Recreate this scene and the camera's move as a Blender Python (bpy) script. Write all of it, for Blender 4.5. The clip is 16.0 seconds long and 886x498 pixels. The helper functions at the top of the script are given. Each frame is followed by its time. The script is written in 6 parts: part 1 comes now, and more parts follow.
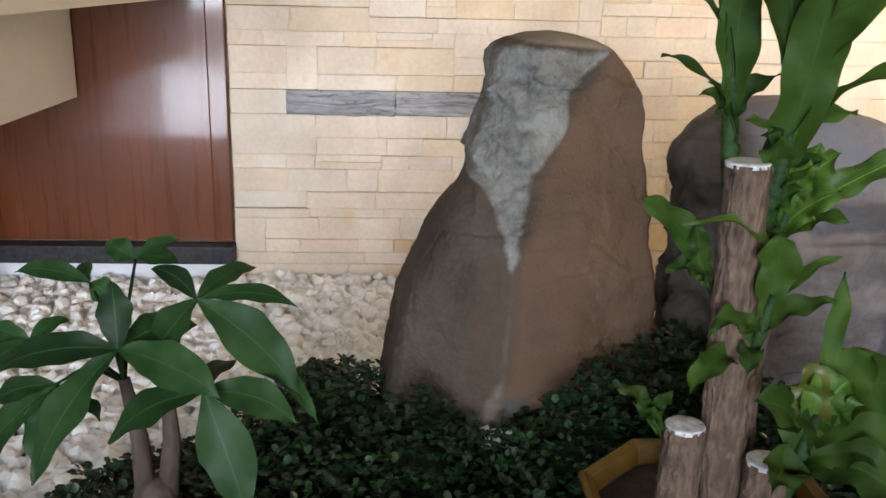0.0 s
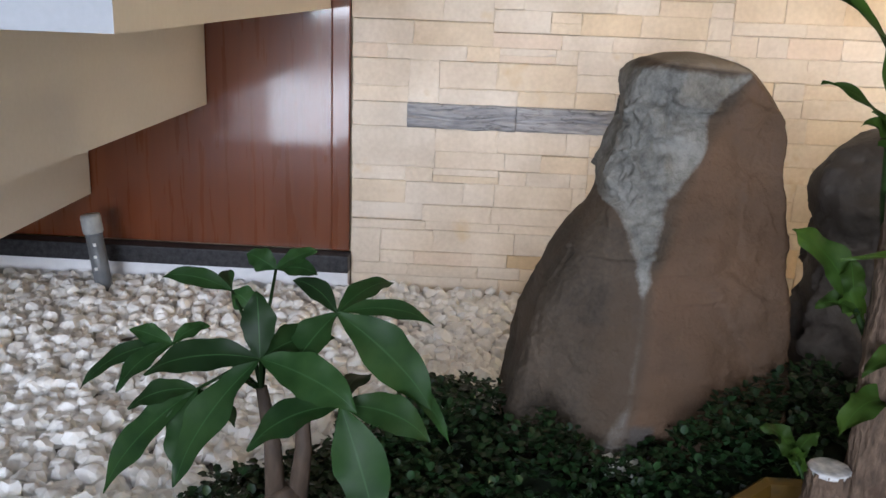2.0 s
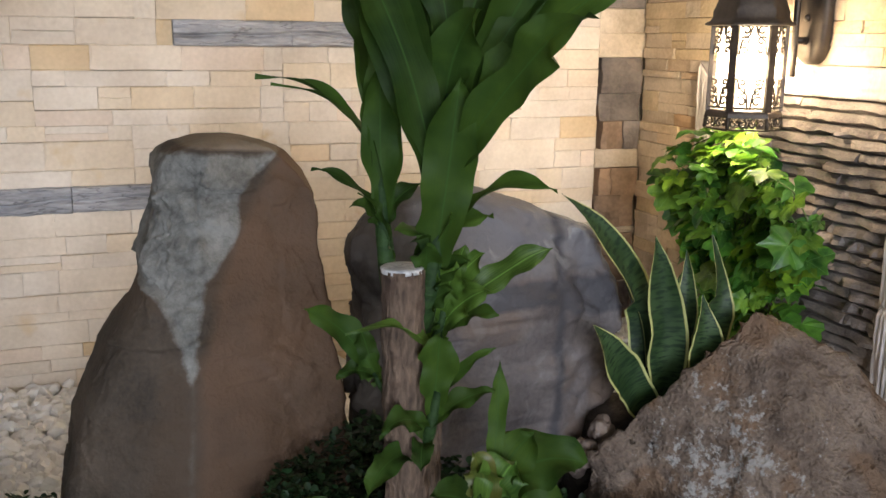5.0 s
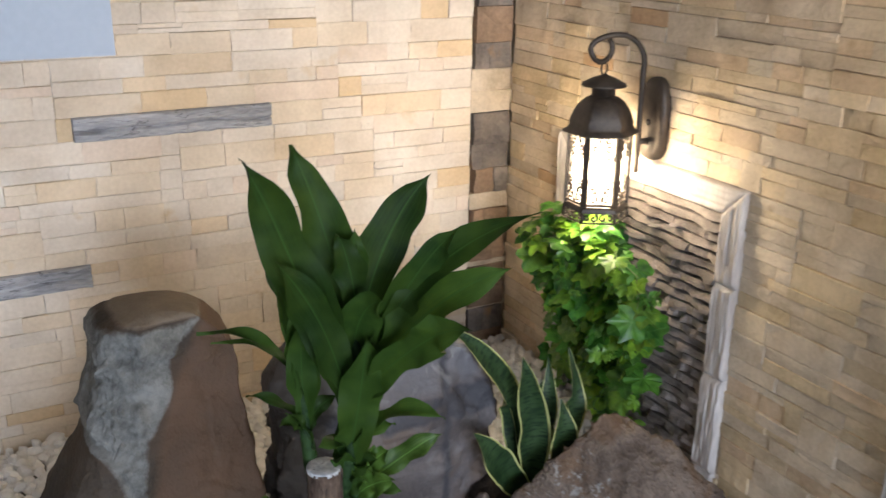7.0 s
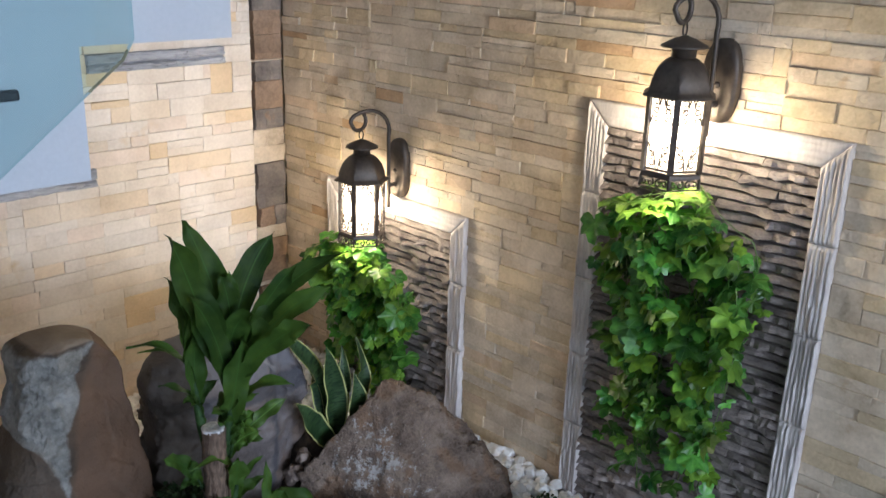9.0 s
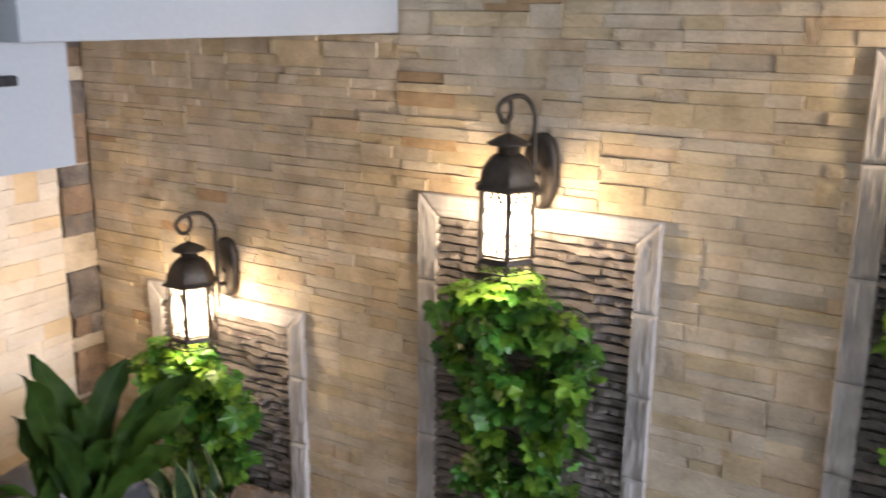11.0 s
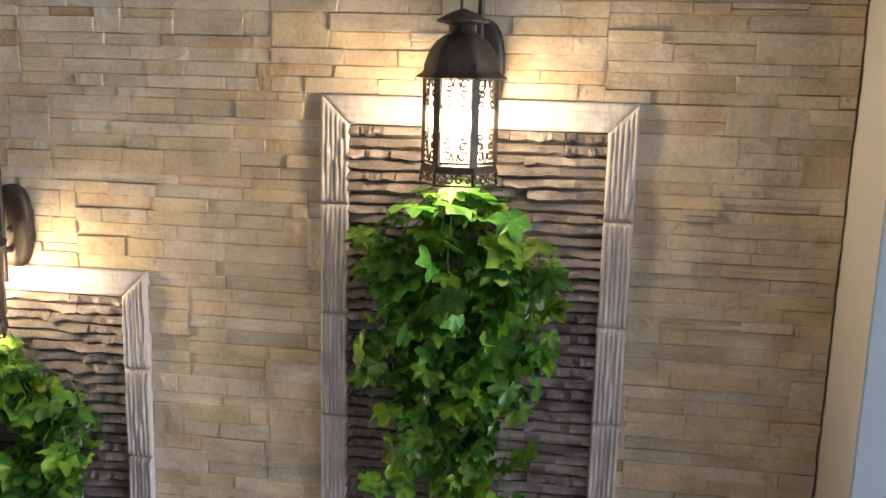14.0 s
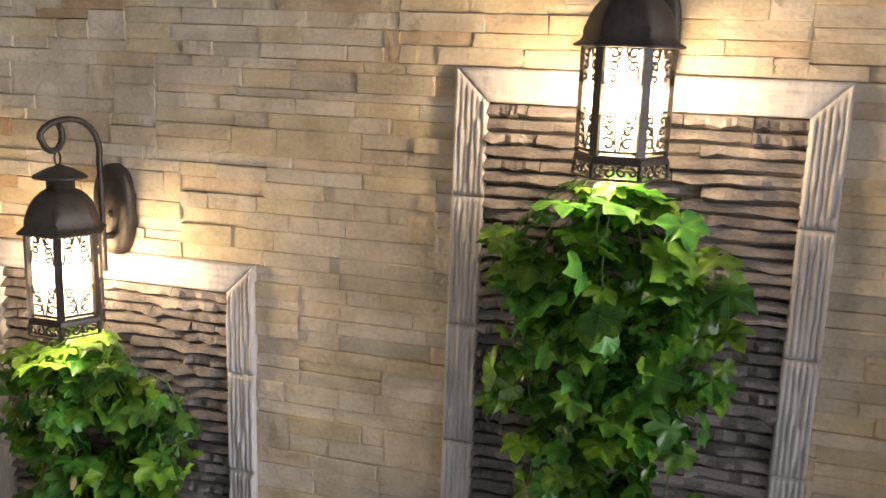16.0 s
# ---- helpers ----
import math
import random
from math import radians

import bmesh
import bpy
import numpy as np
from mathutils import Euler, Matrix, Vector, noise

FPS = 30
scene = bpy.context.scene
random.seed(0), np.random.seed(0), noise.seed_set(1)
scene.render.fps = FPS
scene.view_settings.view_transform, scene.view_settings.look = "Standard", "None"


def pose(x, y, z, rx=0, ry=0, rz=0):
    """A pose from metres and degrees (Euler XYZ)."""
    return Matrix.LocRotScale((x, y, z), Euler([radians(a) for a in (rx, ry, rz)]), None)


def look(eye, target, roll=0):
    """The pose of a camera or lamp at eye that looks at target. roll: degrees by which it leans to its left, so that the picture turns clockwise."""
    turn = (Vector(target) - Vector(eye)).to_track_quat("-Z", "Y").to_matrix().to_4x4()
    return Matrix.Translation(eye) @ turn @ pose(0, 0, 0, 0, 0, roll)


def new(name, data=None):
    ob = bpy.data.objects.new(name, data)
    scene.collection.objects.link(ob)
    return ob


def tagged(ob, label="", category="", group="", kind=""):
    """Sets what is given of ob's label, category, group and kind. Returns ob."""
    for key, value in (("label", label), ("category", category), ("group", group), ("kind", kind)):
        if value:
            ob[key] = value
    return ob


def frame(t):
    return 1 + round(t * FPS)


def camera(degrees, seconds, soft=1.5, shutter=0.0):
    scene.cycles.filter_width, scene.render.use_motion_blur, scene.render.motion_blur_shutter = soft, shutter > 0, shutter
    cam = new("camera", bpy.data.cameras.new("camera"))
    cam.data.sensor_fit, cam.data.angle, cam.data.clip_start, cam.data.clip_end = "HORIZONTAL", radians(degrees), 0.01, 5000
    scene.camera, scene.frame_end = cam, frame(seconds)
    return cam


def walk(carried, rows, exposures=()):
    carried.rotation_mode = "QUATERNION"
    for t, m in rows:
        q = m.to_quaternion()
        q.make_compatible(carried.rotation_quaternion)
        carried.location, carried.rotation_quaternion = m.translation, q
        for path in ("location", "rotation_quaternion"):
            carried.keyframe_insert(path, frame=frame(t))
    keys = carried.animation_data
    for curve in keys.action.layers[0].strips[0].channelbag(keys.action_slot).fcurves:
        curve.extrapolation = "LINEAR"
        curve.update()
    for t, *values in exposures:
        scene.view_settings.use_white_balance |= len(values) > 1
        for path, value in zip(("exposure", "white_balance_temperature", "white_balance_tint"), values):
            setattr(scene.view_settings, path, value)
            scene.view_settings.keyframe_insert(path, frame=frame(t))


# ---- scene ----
cam = camera(51.45, 16.0, shutter=0.3)
ROWS = [  # seconds, place in metres, turns about x, y, z in degrees
    (0.0, 0.0645, 0.0103, 0.6014, 73.58, -1.26, -2.61),
    (0.5, 0.0507, 0.0139, 0.5969, 73.31, -1.06, -0.83),
    (1.0, 0.0386, 0.0168, 0.6002, 73.11, -1.38, 1.67),
    (1.5, 0.0205, 0.0188, 0.6028, 73.35, -1.55, 3.26),
    (2.0, 0.0185, 0.0199, 0.6075, 74.07, -2.03, 3.48),
    (2.5, 0.0624, 0.0085, 0.6168, 75.24, -1.97, -3.49),
    (3.0, 0.1173, 0.0092, 0.6242, 76.22, -1.51, -11.57),
    (3.5, 0.1491, -0.0004, 0.6323, 76.86, -1.29, -16.73),
    (4.0, 0.1523, -0.0069, 0.6380, 77.57, -1.09, -18.54),
    (6.5, 0.0784, 0.0472, 0.8788, 73.69, -0.25, -24.24),
    (7.0, 0.0592, -0.0724, 1.0571, 70.32, -0.80, -27.95),
    (7.5, -0.0655, -0.2193, 1.1394, 68.00, 0.34, -32.76),
    (8.0, -0.1656, -0.3655, 1.2272, 67.86, -0.27, -37.15),
    (8.5, -0.2806, -0.4794, 1.2452, 69.31, -1.52, -41.33),
    (8.7, -0.3189, -0.4928, 1.2636, 70.08, -1.71, -42.95),
    (10.8, -0.4832, -0.4065, 1.3705, 75.78, -0.24, -55.38),
    (11.0, -0.4718, -0.4175, 1.3677, 75.42, -0.65, -58.84),
    (11.5, -0.4118, -0.5239, 1.3364, 74.24, -1.34, -66.91),
    (12.0, -0.3533, -0.6073, 1.3191, 72.69, -1.41, -74.93),
    (12.5, -0.3311, -0.6519, 1.3108, 73.09, -1.22, -80.79),
    (13.0, -0.3263, -0.6796, 1.3324, 75.23, -1.05, -82.56),
    (13.5, -0.3337, -0.6883, 1.3571, 77.29, -1.19, -82.28),
    (14.0, -0.3440, -0.6792, 1.3667, 78.76, -1.53, -81.40),
    (14.5, -0.3440, -0.6708, 1.3695, 79.29, -1.40, -79.70),
    (15.0, -0.3065, -0.6682, 1.3669, 79.28, -1.18, -77.40),
    (15.5, -0.2134, -0.6275, 1.3414, 78.74, -1.50, -76.39),
    (16.0, -0.1025, -0.6060, 1.3376, 77.76, -2.01, -73.30),
]
# the clip's camera settles its exposure and white balance on the way
EXPOSURES = [(0.0, 0.22, 6400, 10), (1.5, 0.17, 6050, 10), (2.0, 0.02, 6200, 11), (4.0, -0.10, 6500, 11), (6.5, -0.28, 6050, 9), (7.0, -0.20, 5950, 9), (8.5, -0.28, 5500, 8), (11.0, -0.28, 6250, 13), (12.5, -0.26, 6200, 11), (13.2, -0.30, 6400, 12), (16.0, -0.40, 6600, 13)]
walk(cam, [(t, pose(*p)) for t, *p in ROWS], EXPOSURES)

# ---- world and lights ----
world = bpy.data.worlds.new("sky")
scene.world = world
world.use_nodes = True
wn = world.node_tree
sky = wn.nodes.new("ShaderNodeTexSky")
sky.sky_type, sky.sun_disc, sky.sun_elevation, sky.sun_rotation = "NISHITA", False, radians(45), radians(200)
wn.nodes["Background"].inputs[1].default_value = 0.12
wn.links.new(sky.outputs[0], wn.nodes["Background"].inputs[0])


def area_lamp(name, eye, target, size, size_y, power, colour):
    data = bpy.data.lights.new(name, "AREA")
    data.shape, data.size, data.size_y, data.energy, data.color = "RECTANGLE", size, size_y, power, colour
    ob = new(name, data)
    ob.matrix_world = look(eye, target)
    return ob


WINDOW_POWER, LANTERN_POWER = 620.0, 9.0
scene.view_settings.exposure = 0.0
area_lamp("window_light", (-0.85, -7.42, 1.25), (-0.45, 0.0, 0.9), 3.7, 2.0, WINDOW_POWER, (0.84, 0.89, 1.0))

# ---- materials ----


def rgb(c):
    return (*c, 1.0)


def material(name, dark, light, scale=6.0, rough=0.6, metal=0.0, fine=70.0, bump=0.25, vary=0.0, stretch=(1, 1, 1), spec=0.5, dirt=None, dirt_scale=3.0, dirt_at=0.58, coat=0.0, relief=0.004, tints=()):
    """Two colours mixed by broad and fine noise in place, piece-by-piece variation, stains and fine relief."""
    m = bpy.data.materials.new(name)
    m.use_nodes = True
    n, l = m.node_tree.nodes, m.node_tree.links
    b = n["Principled BSDF"]
    geo = n.new("ShaderNodeNewGeometry")
    mp = n.new("ShaderNodeMapping")
    mp.inputs["Scale"].default_value = stretch
    l.new(geo.outputs["Position"], mp.inputs[0])
    a, f = n.new("ShaderNodeTexNoise"), n.new("ShaderNodeTexNoise")
    a.inputs["Scale"].default_value, a.inputs["Detail"].default_value = scale, 5
    f.inputs["Scale"].default_value, f.inputs["Detail"].default_value = fine, 4
    l.new(mp.outputs[0], a.inputs[0])
    l.new(mp.outputs[0], f.inputs[0])
    add = n.new("ShaderNodeMath")
    add.operation = "MULTIPLY_ADD"
    add.inputs[1].default_value = 0.45
    l.new(f.outputs[0], add.inputs[0])
    l.new(a.outputs[0], add.inputs[2])
    ramp = n.new("ShaderNodeMapRange")
    ramp.inputs["From Min"].default_value, ramp.inputs["From Max"].default_value = 0.5, 0.95
    l.new(add.outputs[0], ramp.inputs[0])
    mix = n.new("ShaderNodeMix")
    mix.data_type = "RGBA"
    mix.inputs["A"].default_value, mix.inputs["B"].default_value = rgb(dark), rgb(light)
    l.new(ramp.outputs[0], mix.inputs["Factor"])
    colour = mix.outputs["Result"]
    if vary:
        info = n.new("ShaderNodeObjectInfo")
        s = n.new("ShaderNodeMath")
        l.new(info.outputs["Random"], s.inputs[0])
        l.new(geo.outputs["Random Per Island"], s.inputs[1])
        fr = n.new("ShaderNodeMath")
        fr.operation = "FRACT"
        l.new(s.outputs[0], fr.inputs[0])
        hs = n.new("ShaderNodeHueSaturation")
        v = n.new("ShaderNodeMapRange")
        v.inputs["To Min"].default_value, v.inputs["To Max"].default_value = 1 - vary, 1 + vary * 0.6
        l.new(fr.outputs[0], v.inputs[0])
        l.new(v.outputs[0], hs.inputs["Value"])
        l.new(colour, hs.inputs["Color"])
        colour = hs.outputs[0]
        if tints:
            wn2 = n.new("ShaderNodeTexWhiteNoise")
            wn2.noise_dimensions = "1D"
            l.new(fr.outputs[0], wn2.inputs["W"])
            cr = n.new("ShaderNodeValToRGB")
            cr.color_ramp.interpolation = "CONSTANT"
            for i, (at, tint) in enumerate(tints):
                e = cr.color_ramp.elements[0] if i == 0 else cr.color_ramp.elements.new(at)
                e.position, e.color = at, rgb(tint)
            l.new(wn2.outputs["Value"], cr.inputs[0])
            mu = n.new("ShaderNodeMix")
            mu.data_type, mu.blend_type = "RGBA", "MULTIPLY"
            mu.inputs["Factor"].default_value = 1.0
            l.new(colour, mu.inputs["A"])
            l.new(cr.outputs[0], mu.inputs["B"])
            colour = mu.outputs["Result"]
    if dirt:
        d = n.new("ShaderNodeTexNoise")
        d.inputs["Scale"].default_value, d.inputs["Detail"].default_value = dirt_scale, 8
        l.new(geo.outputs["Position"], d.inputs[0])
        r = n.new("ShaderNodeMapRange")
        r.inputs["From Min"].default_value, r.inputs["From Max"].default_value = dirt_at, dirt_at + 0.09
        l.new(d.outputs[0], r.inputs[0])
        mx = n.new("ShaderNodeMix")
        mx.data_type = "RGBA"
        mx.inputs["B"].default_value = rgb(dirt)
        l.new(r.outputs[0], mx.inputs["Factor"])
        l.new(colour, mx.inputs["A"])
        colour = mx.outputs["Result"]
    l.new(colour, b.inputs["Base Color"])
    rr = n.new("ShaderNodeMapRange")
    rr.inputs["To Min"].default_value, rr.inputs["To Max"].default_value = max(rough - 0.1, 0.03), min(rough + 0.12, 1)
    l.new(f.outputs[0], rr.inputs[0])
    l.new(rr.outputs[0], b.inputs["Roughness"])
    b.inputs["Metallic"].default_value = metal
    b.inputs["Specular IOR Level"].default_value = spec
    b.inputs["Coat Weight"].default_value = coat
    b.inputs["Coat Roughness"].default_value = 0.12
    if bump:
        bp = n.new("ShaderNodeBump")
        bp.inputs["Strength"].default_value, bp.inputs["Distance"].default_value = bump, relief
        l.new(add.outputs[0], bp.inputs["Height"])
        l.new(bp.outputs[0], b.inputs["Normal"])
    m["colour"] = colour.node.name
    return m


def mixed_in(m, name_value, second, socket_name="Base Color"):
    """Lays a second colour over a material's colour where the given value is 1."""
    n, l = m.node_tree.nodes, m.node_tree.links
    b = n["Principled BSDF"]
    old = b.inputs[socket_name].links[0].from_socket
    mx = n.new("ShaderNodeMix")
    mx.data_type = "RGBA"
    l.new(name_value, mx.inputs["Factor"])
    l.new(old, mx.inputs["A"])
    if isinstance(second, tuple):
        mx.inputs["B"].default_value = rgb(second)
    else:
        l.new(second, mx.inputs["B"])
    l.new(mx.outputs["Result"], b.inputs[socket_name])


def maths(m, op, a, b=None, c=None, clamp=False):
    n = m.node_tree.nodes.new("ShaderNodeMath")
    n.operation, n.use_clamp = op, clamp
    for i, v in enumerate((a, b, c)):
        if v is None:
            continue
        if isinstance(v, (int, float)):
            n.inputs[i].default_value = v
        else:
            m.node_tree.links.new(v, n.inputs[i])
    return n.outputs[0]


CREAM_STONE = material("cream_sandstone", (0.61, 0.517, 0.408), (0.80, 0.705, 0.59), 9, 0.72, fine=120, bump=0.3, vary=0.07, dirt=(0.62, 0.47, 0.29), dirt_scale=11, dirt_at=0.64, tints=((0.0, (1, 1, 1)), (0.40, (1.0, 0.98, 0.95)), (0.66, (1.0, 0.95, 0.86)), (0.84, (0.98, 0.89, 0.74)), (0.91, (1.0, 0.94, 0.90)), (0.965, (0.94, 0.81, 0.60))))
BUFF_STONE = material("buff_split_stone", (0.47, 0.378, 0.268), (0.73, 0.615, 0.470), 13, 0.8, fine=130, bump=0.9, vary=0.13, dirt=(0.46, 0.33, 0.20), dirt_scale=16, dirt_at=0.66, tints=((0.0, (1, 1, 1)), (0.35, (0.96, 0.95, 0.93)), (0.56, (1.0, 0.96, 0.86)), (0.70, (0.99, 0.94, 0.80)), (0.84, (0.95, 0.86, 0.76)), (0.90, (1.0, 0.93, 0.85)), (0.967, (0.80, 0.64, 0.48)), (0.983, (0.90, 0.92, 0.92))))
CREAM_MORTAR = material("cream_mortar", (0.44, 0.36, 0.25), (0.58, 0.49, 0.36), 20, 0.95, fine=160)
MORTAR = material("mortar", (0.35, 0.28, 0.19), (0.48, 0.40, 0.29), 20, 0.95, fine=160)
SLATE = material("dark_slate", (0.086, 0.071, 0.065), (0.310, 0.262, 0.236), 14, 0.72, fine=160, bump=0.6, vary=0.25, stretch=(1, 1, 2.2))
MOULDING = material("whitewashed_moulding", (0.42, 0.375, 0.35), (0.70, 0.65, 0.61), 26, 0.7, fine=190, bump=0.5, stretch=(1, 1, 0.25), vary=0.05)
GREY_LOG = material("grey_weathered_timber", (0.19, 0.19, 0.20), (0.52, 0.51, 0.515), 20, 0.8, fine=150, bump=1.0, stretch=(0.28, 1, 1.5), relief=0.007)
# thin cracks, their inner shade drawn as dark lines in the colour
crack_geo, crack_map, crack_noise = (GREY_LOG.node_tree.nodes.new(k) for k in ("ShaderNodeNewGeometry", "ShaderNodeMapping", "ShaderNodeTexNoise"))
crack_map.inputs["Scale"].default_value = (0.8, 1.0, 5.0)
crack_noise.inputs["Scale"].default_value, crack_noise.inputs["Detail"].default_value = 7, 5
GREY_LOG.node_tree.links.new(crack_geo.outputs["Position"], crack_map.inputs[0])
GREY_LOG.node_tree.links.new(crack_map.outputs[0], crack_noise.inputs[0])
thin = maths(GREY_LOG, "SUBTRACT", 0.009, maths(GREY_LOG, "ABSOLUTE", maths(GREY_LOG, "SUBTRACT", crack_noise.outputs[0], 0.50)))
mixed_in(GREY_LOG, maths(GREY_LOG, "MULTIPLY", thin, 80, clamp=True), (0.045, 0.043, 0.045))
COLUMN_BROWN = material("brown_slate", (0.17, 0.11, 0.068), (0.36, 0.245, 0.16), 16, 0.75, fine=120, bump=0.5, vary=0.2)
COLUMN_DARK = material("charcoal_slate", (0.105, 0.088, 0.078), (0.29, 0.24, 0.20), 16, 0.7, fine=120, bump=0.6, vary=0.2, dirt=(0.27, 0.16, 0.08), dirt_scale=14, dirt_at=0.58)
PEBBLE = material("white_pebble", (0.84, 0.82, 0.785), (0.94, 0.93, 0.91), 30, 0.55, fine=120, bump=0.2, vary=0.11)
# the bed's colour is darkened to give shaded gaps between the pebbles
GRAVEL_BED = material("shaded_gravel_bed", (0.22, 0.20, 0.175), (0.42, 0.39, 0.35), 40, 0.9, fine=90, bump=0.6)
ROCK_BROWN = material("brown_weathered_rock", (0.034, 0.027, 0.020), (0.092, 0.069, 0.050), 9, 0.74, fine=180, bump=1.0, spec=0.25, relief=0.0045, dirt=(0.068, 0.047, 0.031), dirt_scale=7, dirt_at=0.50)
ROCK_GREY = material("grey_mauve_rock", (0.075, 0.064, 0.063), (0.165, 0.142, 0.136), 10, 0.66, fine=150, bump=0.8, spec=0.35, relief=0.0045, dirt=(0.135, 0.100, 0.080), dirt_scale=7, dirt_at=0.55)
ROCK_BOULDER = material("russet_boulder_rock", (0.072, 0.052, 0.041), (0.250, 0.192, 0.150), 16, 0.8, fine=190, bump=1.0, spec=0.2, relief=0.016, dirt=(0.175, 0.115, 0.076), dirt_scale=14, dirt_at=0.52)
SMALL_STONE = material("brown_small_stone", (0.14, 0.10, 0.08), (0.30, 0.24, 0.2), 20, 0.7, vary=0.2)
MAT_LEAF = material("boxwood_leaf", (0.004, 0.015, 0.005), (0.018, 0.052, 0.015), 30, 0.33, fine=90, bump=0.1, vary=0.5, spec=0.45)
MAT_BASE = material("dark_mat_base", (0.006, 0.012, 0.005), (0.015, 0.03, 0.012), 40, 0.9)
DRAC_LEAF = material("corn_plant_leaf", (0.017, 0.044, 0.006), (0.053, 0.099, 0.012), 16, 0.60, fine=60, bump=0.06, vary=0.4, spec=0.2)
DRAC_STEM = material("corn_plant_stem", (0.007, 0.022, 0.006), (0.028, 0.060, 0.015), 40, 0.65, fine=120, bump=0.6, stretch=(1, 1, 2.5), spec=0.2)
DRAC_YELLOWED = material("yellowed_corn_plant_leaf", (0.040, 0.080, 0.011), (0.120, 0.120, 0.022), 22, 0.42, fine=60, bump=0.06, vary=0.2)
DRAC_YOUNG = material("young_corn_plant_leaf", (0.028, 0.078, 0.010), (0.090, 0.165, 0.022), 18, 0.48, fine=60, bump=0.06, vary=0.35, spec=0.3)
SANS_LEAF = material("snake_plant_leaf", (0.017, 0.038, 0.012), (0.042, 0.078, 0.027), 20, 0.5, fine=60, bump=0.06, spec=0.25)
PACH_LEAF = material("money_tree_leaf", (0.009, 0.034, 0.008), (0.026, 0.068, 0.016), 14, 0.50, fine=60, bump=0.06, vary=0.5, spec=0.25)
IVY_LEAF = material("ivy_leaf", (0.024, 0.110, 0.015), (0.310, 0.540, 0.058), 26, 0.36, fine=70, bump=0.10, vary=0.45, tints=((0.0, (1, 1, 1)), (0.38, (1.16, 1.10, 0.8)), (0.50, (0.42, 0.60, 0.70)), (0.80, (0.60, 0.90, 1.1))))
VINE = material("ivy_vine", (0.07, 0.12, 0.03), (0.16, 0.22, 0.07), 30, 0.6)
CANE = material("corn_plant_cane", (0.048, 0.030, 0.020), (0.170, 0.115, 0.078), 150, 0.85, fine=240, bump=1.0, stretch=(1, 1, 0.32), relief=0.006, dirt=(0.075, 0.045, 0.030), dirt_scale=40, dirt_at=0.55)
WAX = material("white_wax_cap", (0.30, 0.31, 0.33), (0.72, 0.71, 0.70), 90, 0.6, fine=160, bump=0.5, dirt=(0.20, 0.20, 0.20), dirt_scale=80, dirt_at=0.60)
PACH_STEM = material("money_tree_bark", (0.030, 0.020, 0.014), (0.095, 0.064, 0.044), 40, 0.75, fine=140, bump=0.7, stretch=(1, 1, 0.4))
SOIL = material("potting_soil", (0.010, 0.008, 0.007), (0.05, 0.036, 0.028), 60, 0.95, fine=200, bump=1.0)
POT_YELLOW = material("yellow_glazed_pot", (0.085, 0.046, 0.008), (0.170, 0.095, 0.015), 16, 0.35, fine=50, bump=0.1, dirt=(0.04, 0.028, 0.014), dirt_scale=16, dirt_at=0.52)
# iron lifted towards brown, with the haze of the lamps' glow in its colour
BLACK_IRON = material("black_iron", (0.034, 0.026, 0.020), (0.072, 0.056, 0.043), 30, 0.48, metal=0.3, fine=120, bump=0.15)
# white plaster greyed and blued for the weak daylight on the stair's sides
STAIR_WHITE = material("white_plaster_shade_toned", (0.36, 0.38, 0.41), (0.43, 0.45, 0.48), 3, 0.75, fine=140, bump=0.08)
SOFFIT = material("cream_soffit_paint", (0.70, 0.66, 0.59), (0.78, 0.74, 0.67), 3, 0.75, fine=140, bump=0.08)
PAINT_CREAM = material("cream_paint", (0.62, 0.55, 0.44), (0.70, 0.63, 0.51), 3, 0.75, fine=140, bump=0.08)
# white paint; the dim bluish daylight on it is put into the colour
HALL_WHITE = material("white_wall_paint_daylight_toned", (0.36, 0.42, 0.48), (0.43, 0.49, 0.55), 3, 0.7, fine=140, bump=0.08)
HALL_PAINT = material("pale_tan_paint", (0.60, 0.58, 0.54), (0.68, 0.66, 0.62), 3, 0.8, fine=140, bump=0.08)
TREAD = material("polished_pale_granite", (0.42, 0.44, 0.47), (0.56, 0.58, 0.60), 60, 0.15, fine=200, bump=0.02)
GRANITE = material("black_granite", (0.012, 0.012, 0.014), (0.045, 0.045, 0.05), 90, 0.45, fine=240, bump=0.03, spec=0.2)
SKIRTING = material("white_base_paint", (0.62, 0.63, 0.66), (0.76, 0.76, 0.78), 8, 0.55)
# unseen floor, its dark colour chosen to cut the bounce onto the garden
FLOOR_TILE = material("polished_dark_floor_tile", (0.085, 0.080, 0.075), (0.145, 0.138, 0.130), 2.5, 0.13, fine=60, bump=0.02, vary=0.05)
PVC = material("grey_plastic_pipe", (0.10, 0.11, 0.12), (0.17, 0.18, 0.19), 20, 0.4)
PVC_CAP = material("dull_grey_cap", (0.25, 0.26, 0.26), (0.42, 0.43, 0.42), 40, 0.6)
RED_PLASTIC = material("red_plastic", (0.45, 0.02, 0.02), (0.6, 0.04, 0.035), 10, 0.4)
GUM = material("chewed_white_mark", (0.7, 0.7, 0.7), (0.85, 0.85, 0.85), 10, 0.6)

# varnished veneer: long upright grain with cathedral arches
WOOD = material("varnished_red_brown_veneer", (0.102, 0.024, 0.006), (0.154, 0.039, 0.010), 7, 0.28, fine=46, bump=0.03, stretch=(1.6, 1.6, 0.10), coat=0.9, spec=0.3)
WOOD.node_tree.nodes["Principled BSDF"].inputs["Coat Roughness"].default_value = 0.07
nt, lk = WOOD.node_tree.nodes, WOOD.node_tree.links
wgeo, wmap, wave = nt.new("ShaderNodeNewGeometry"), nt.new("ShaderNodeMapping"), nt.new("ShaderNodeTexWave")
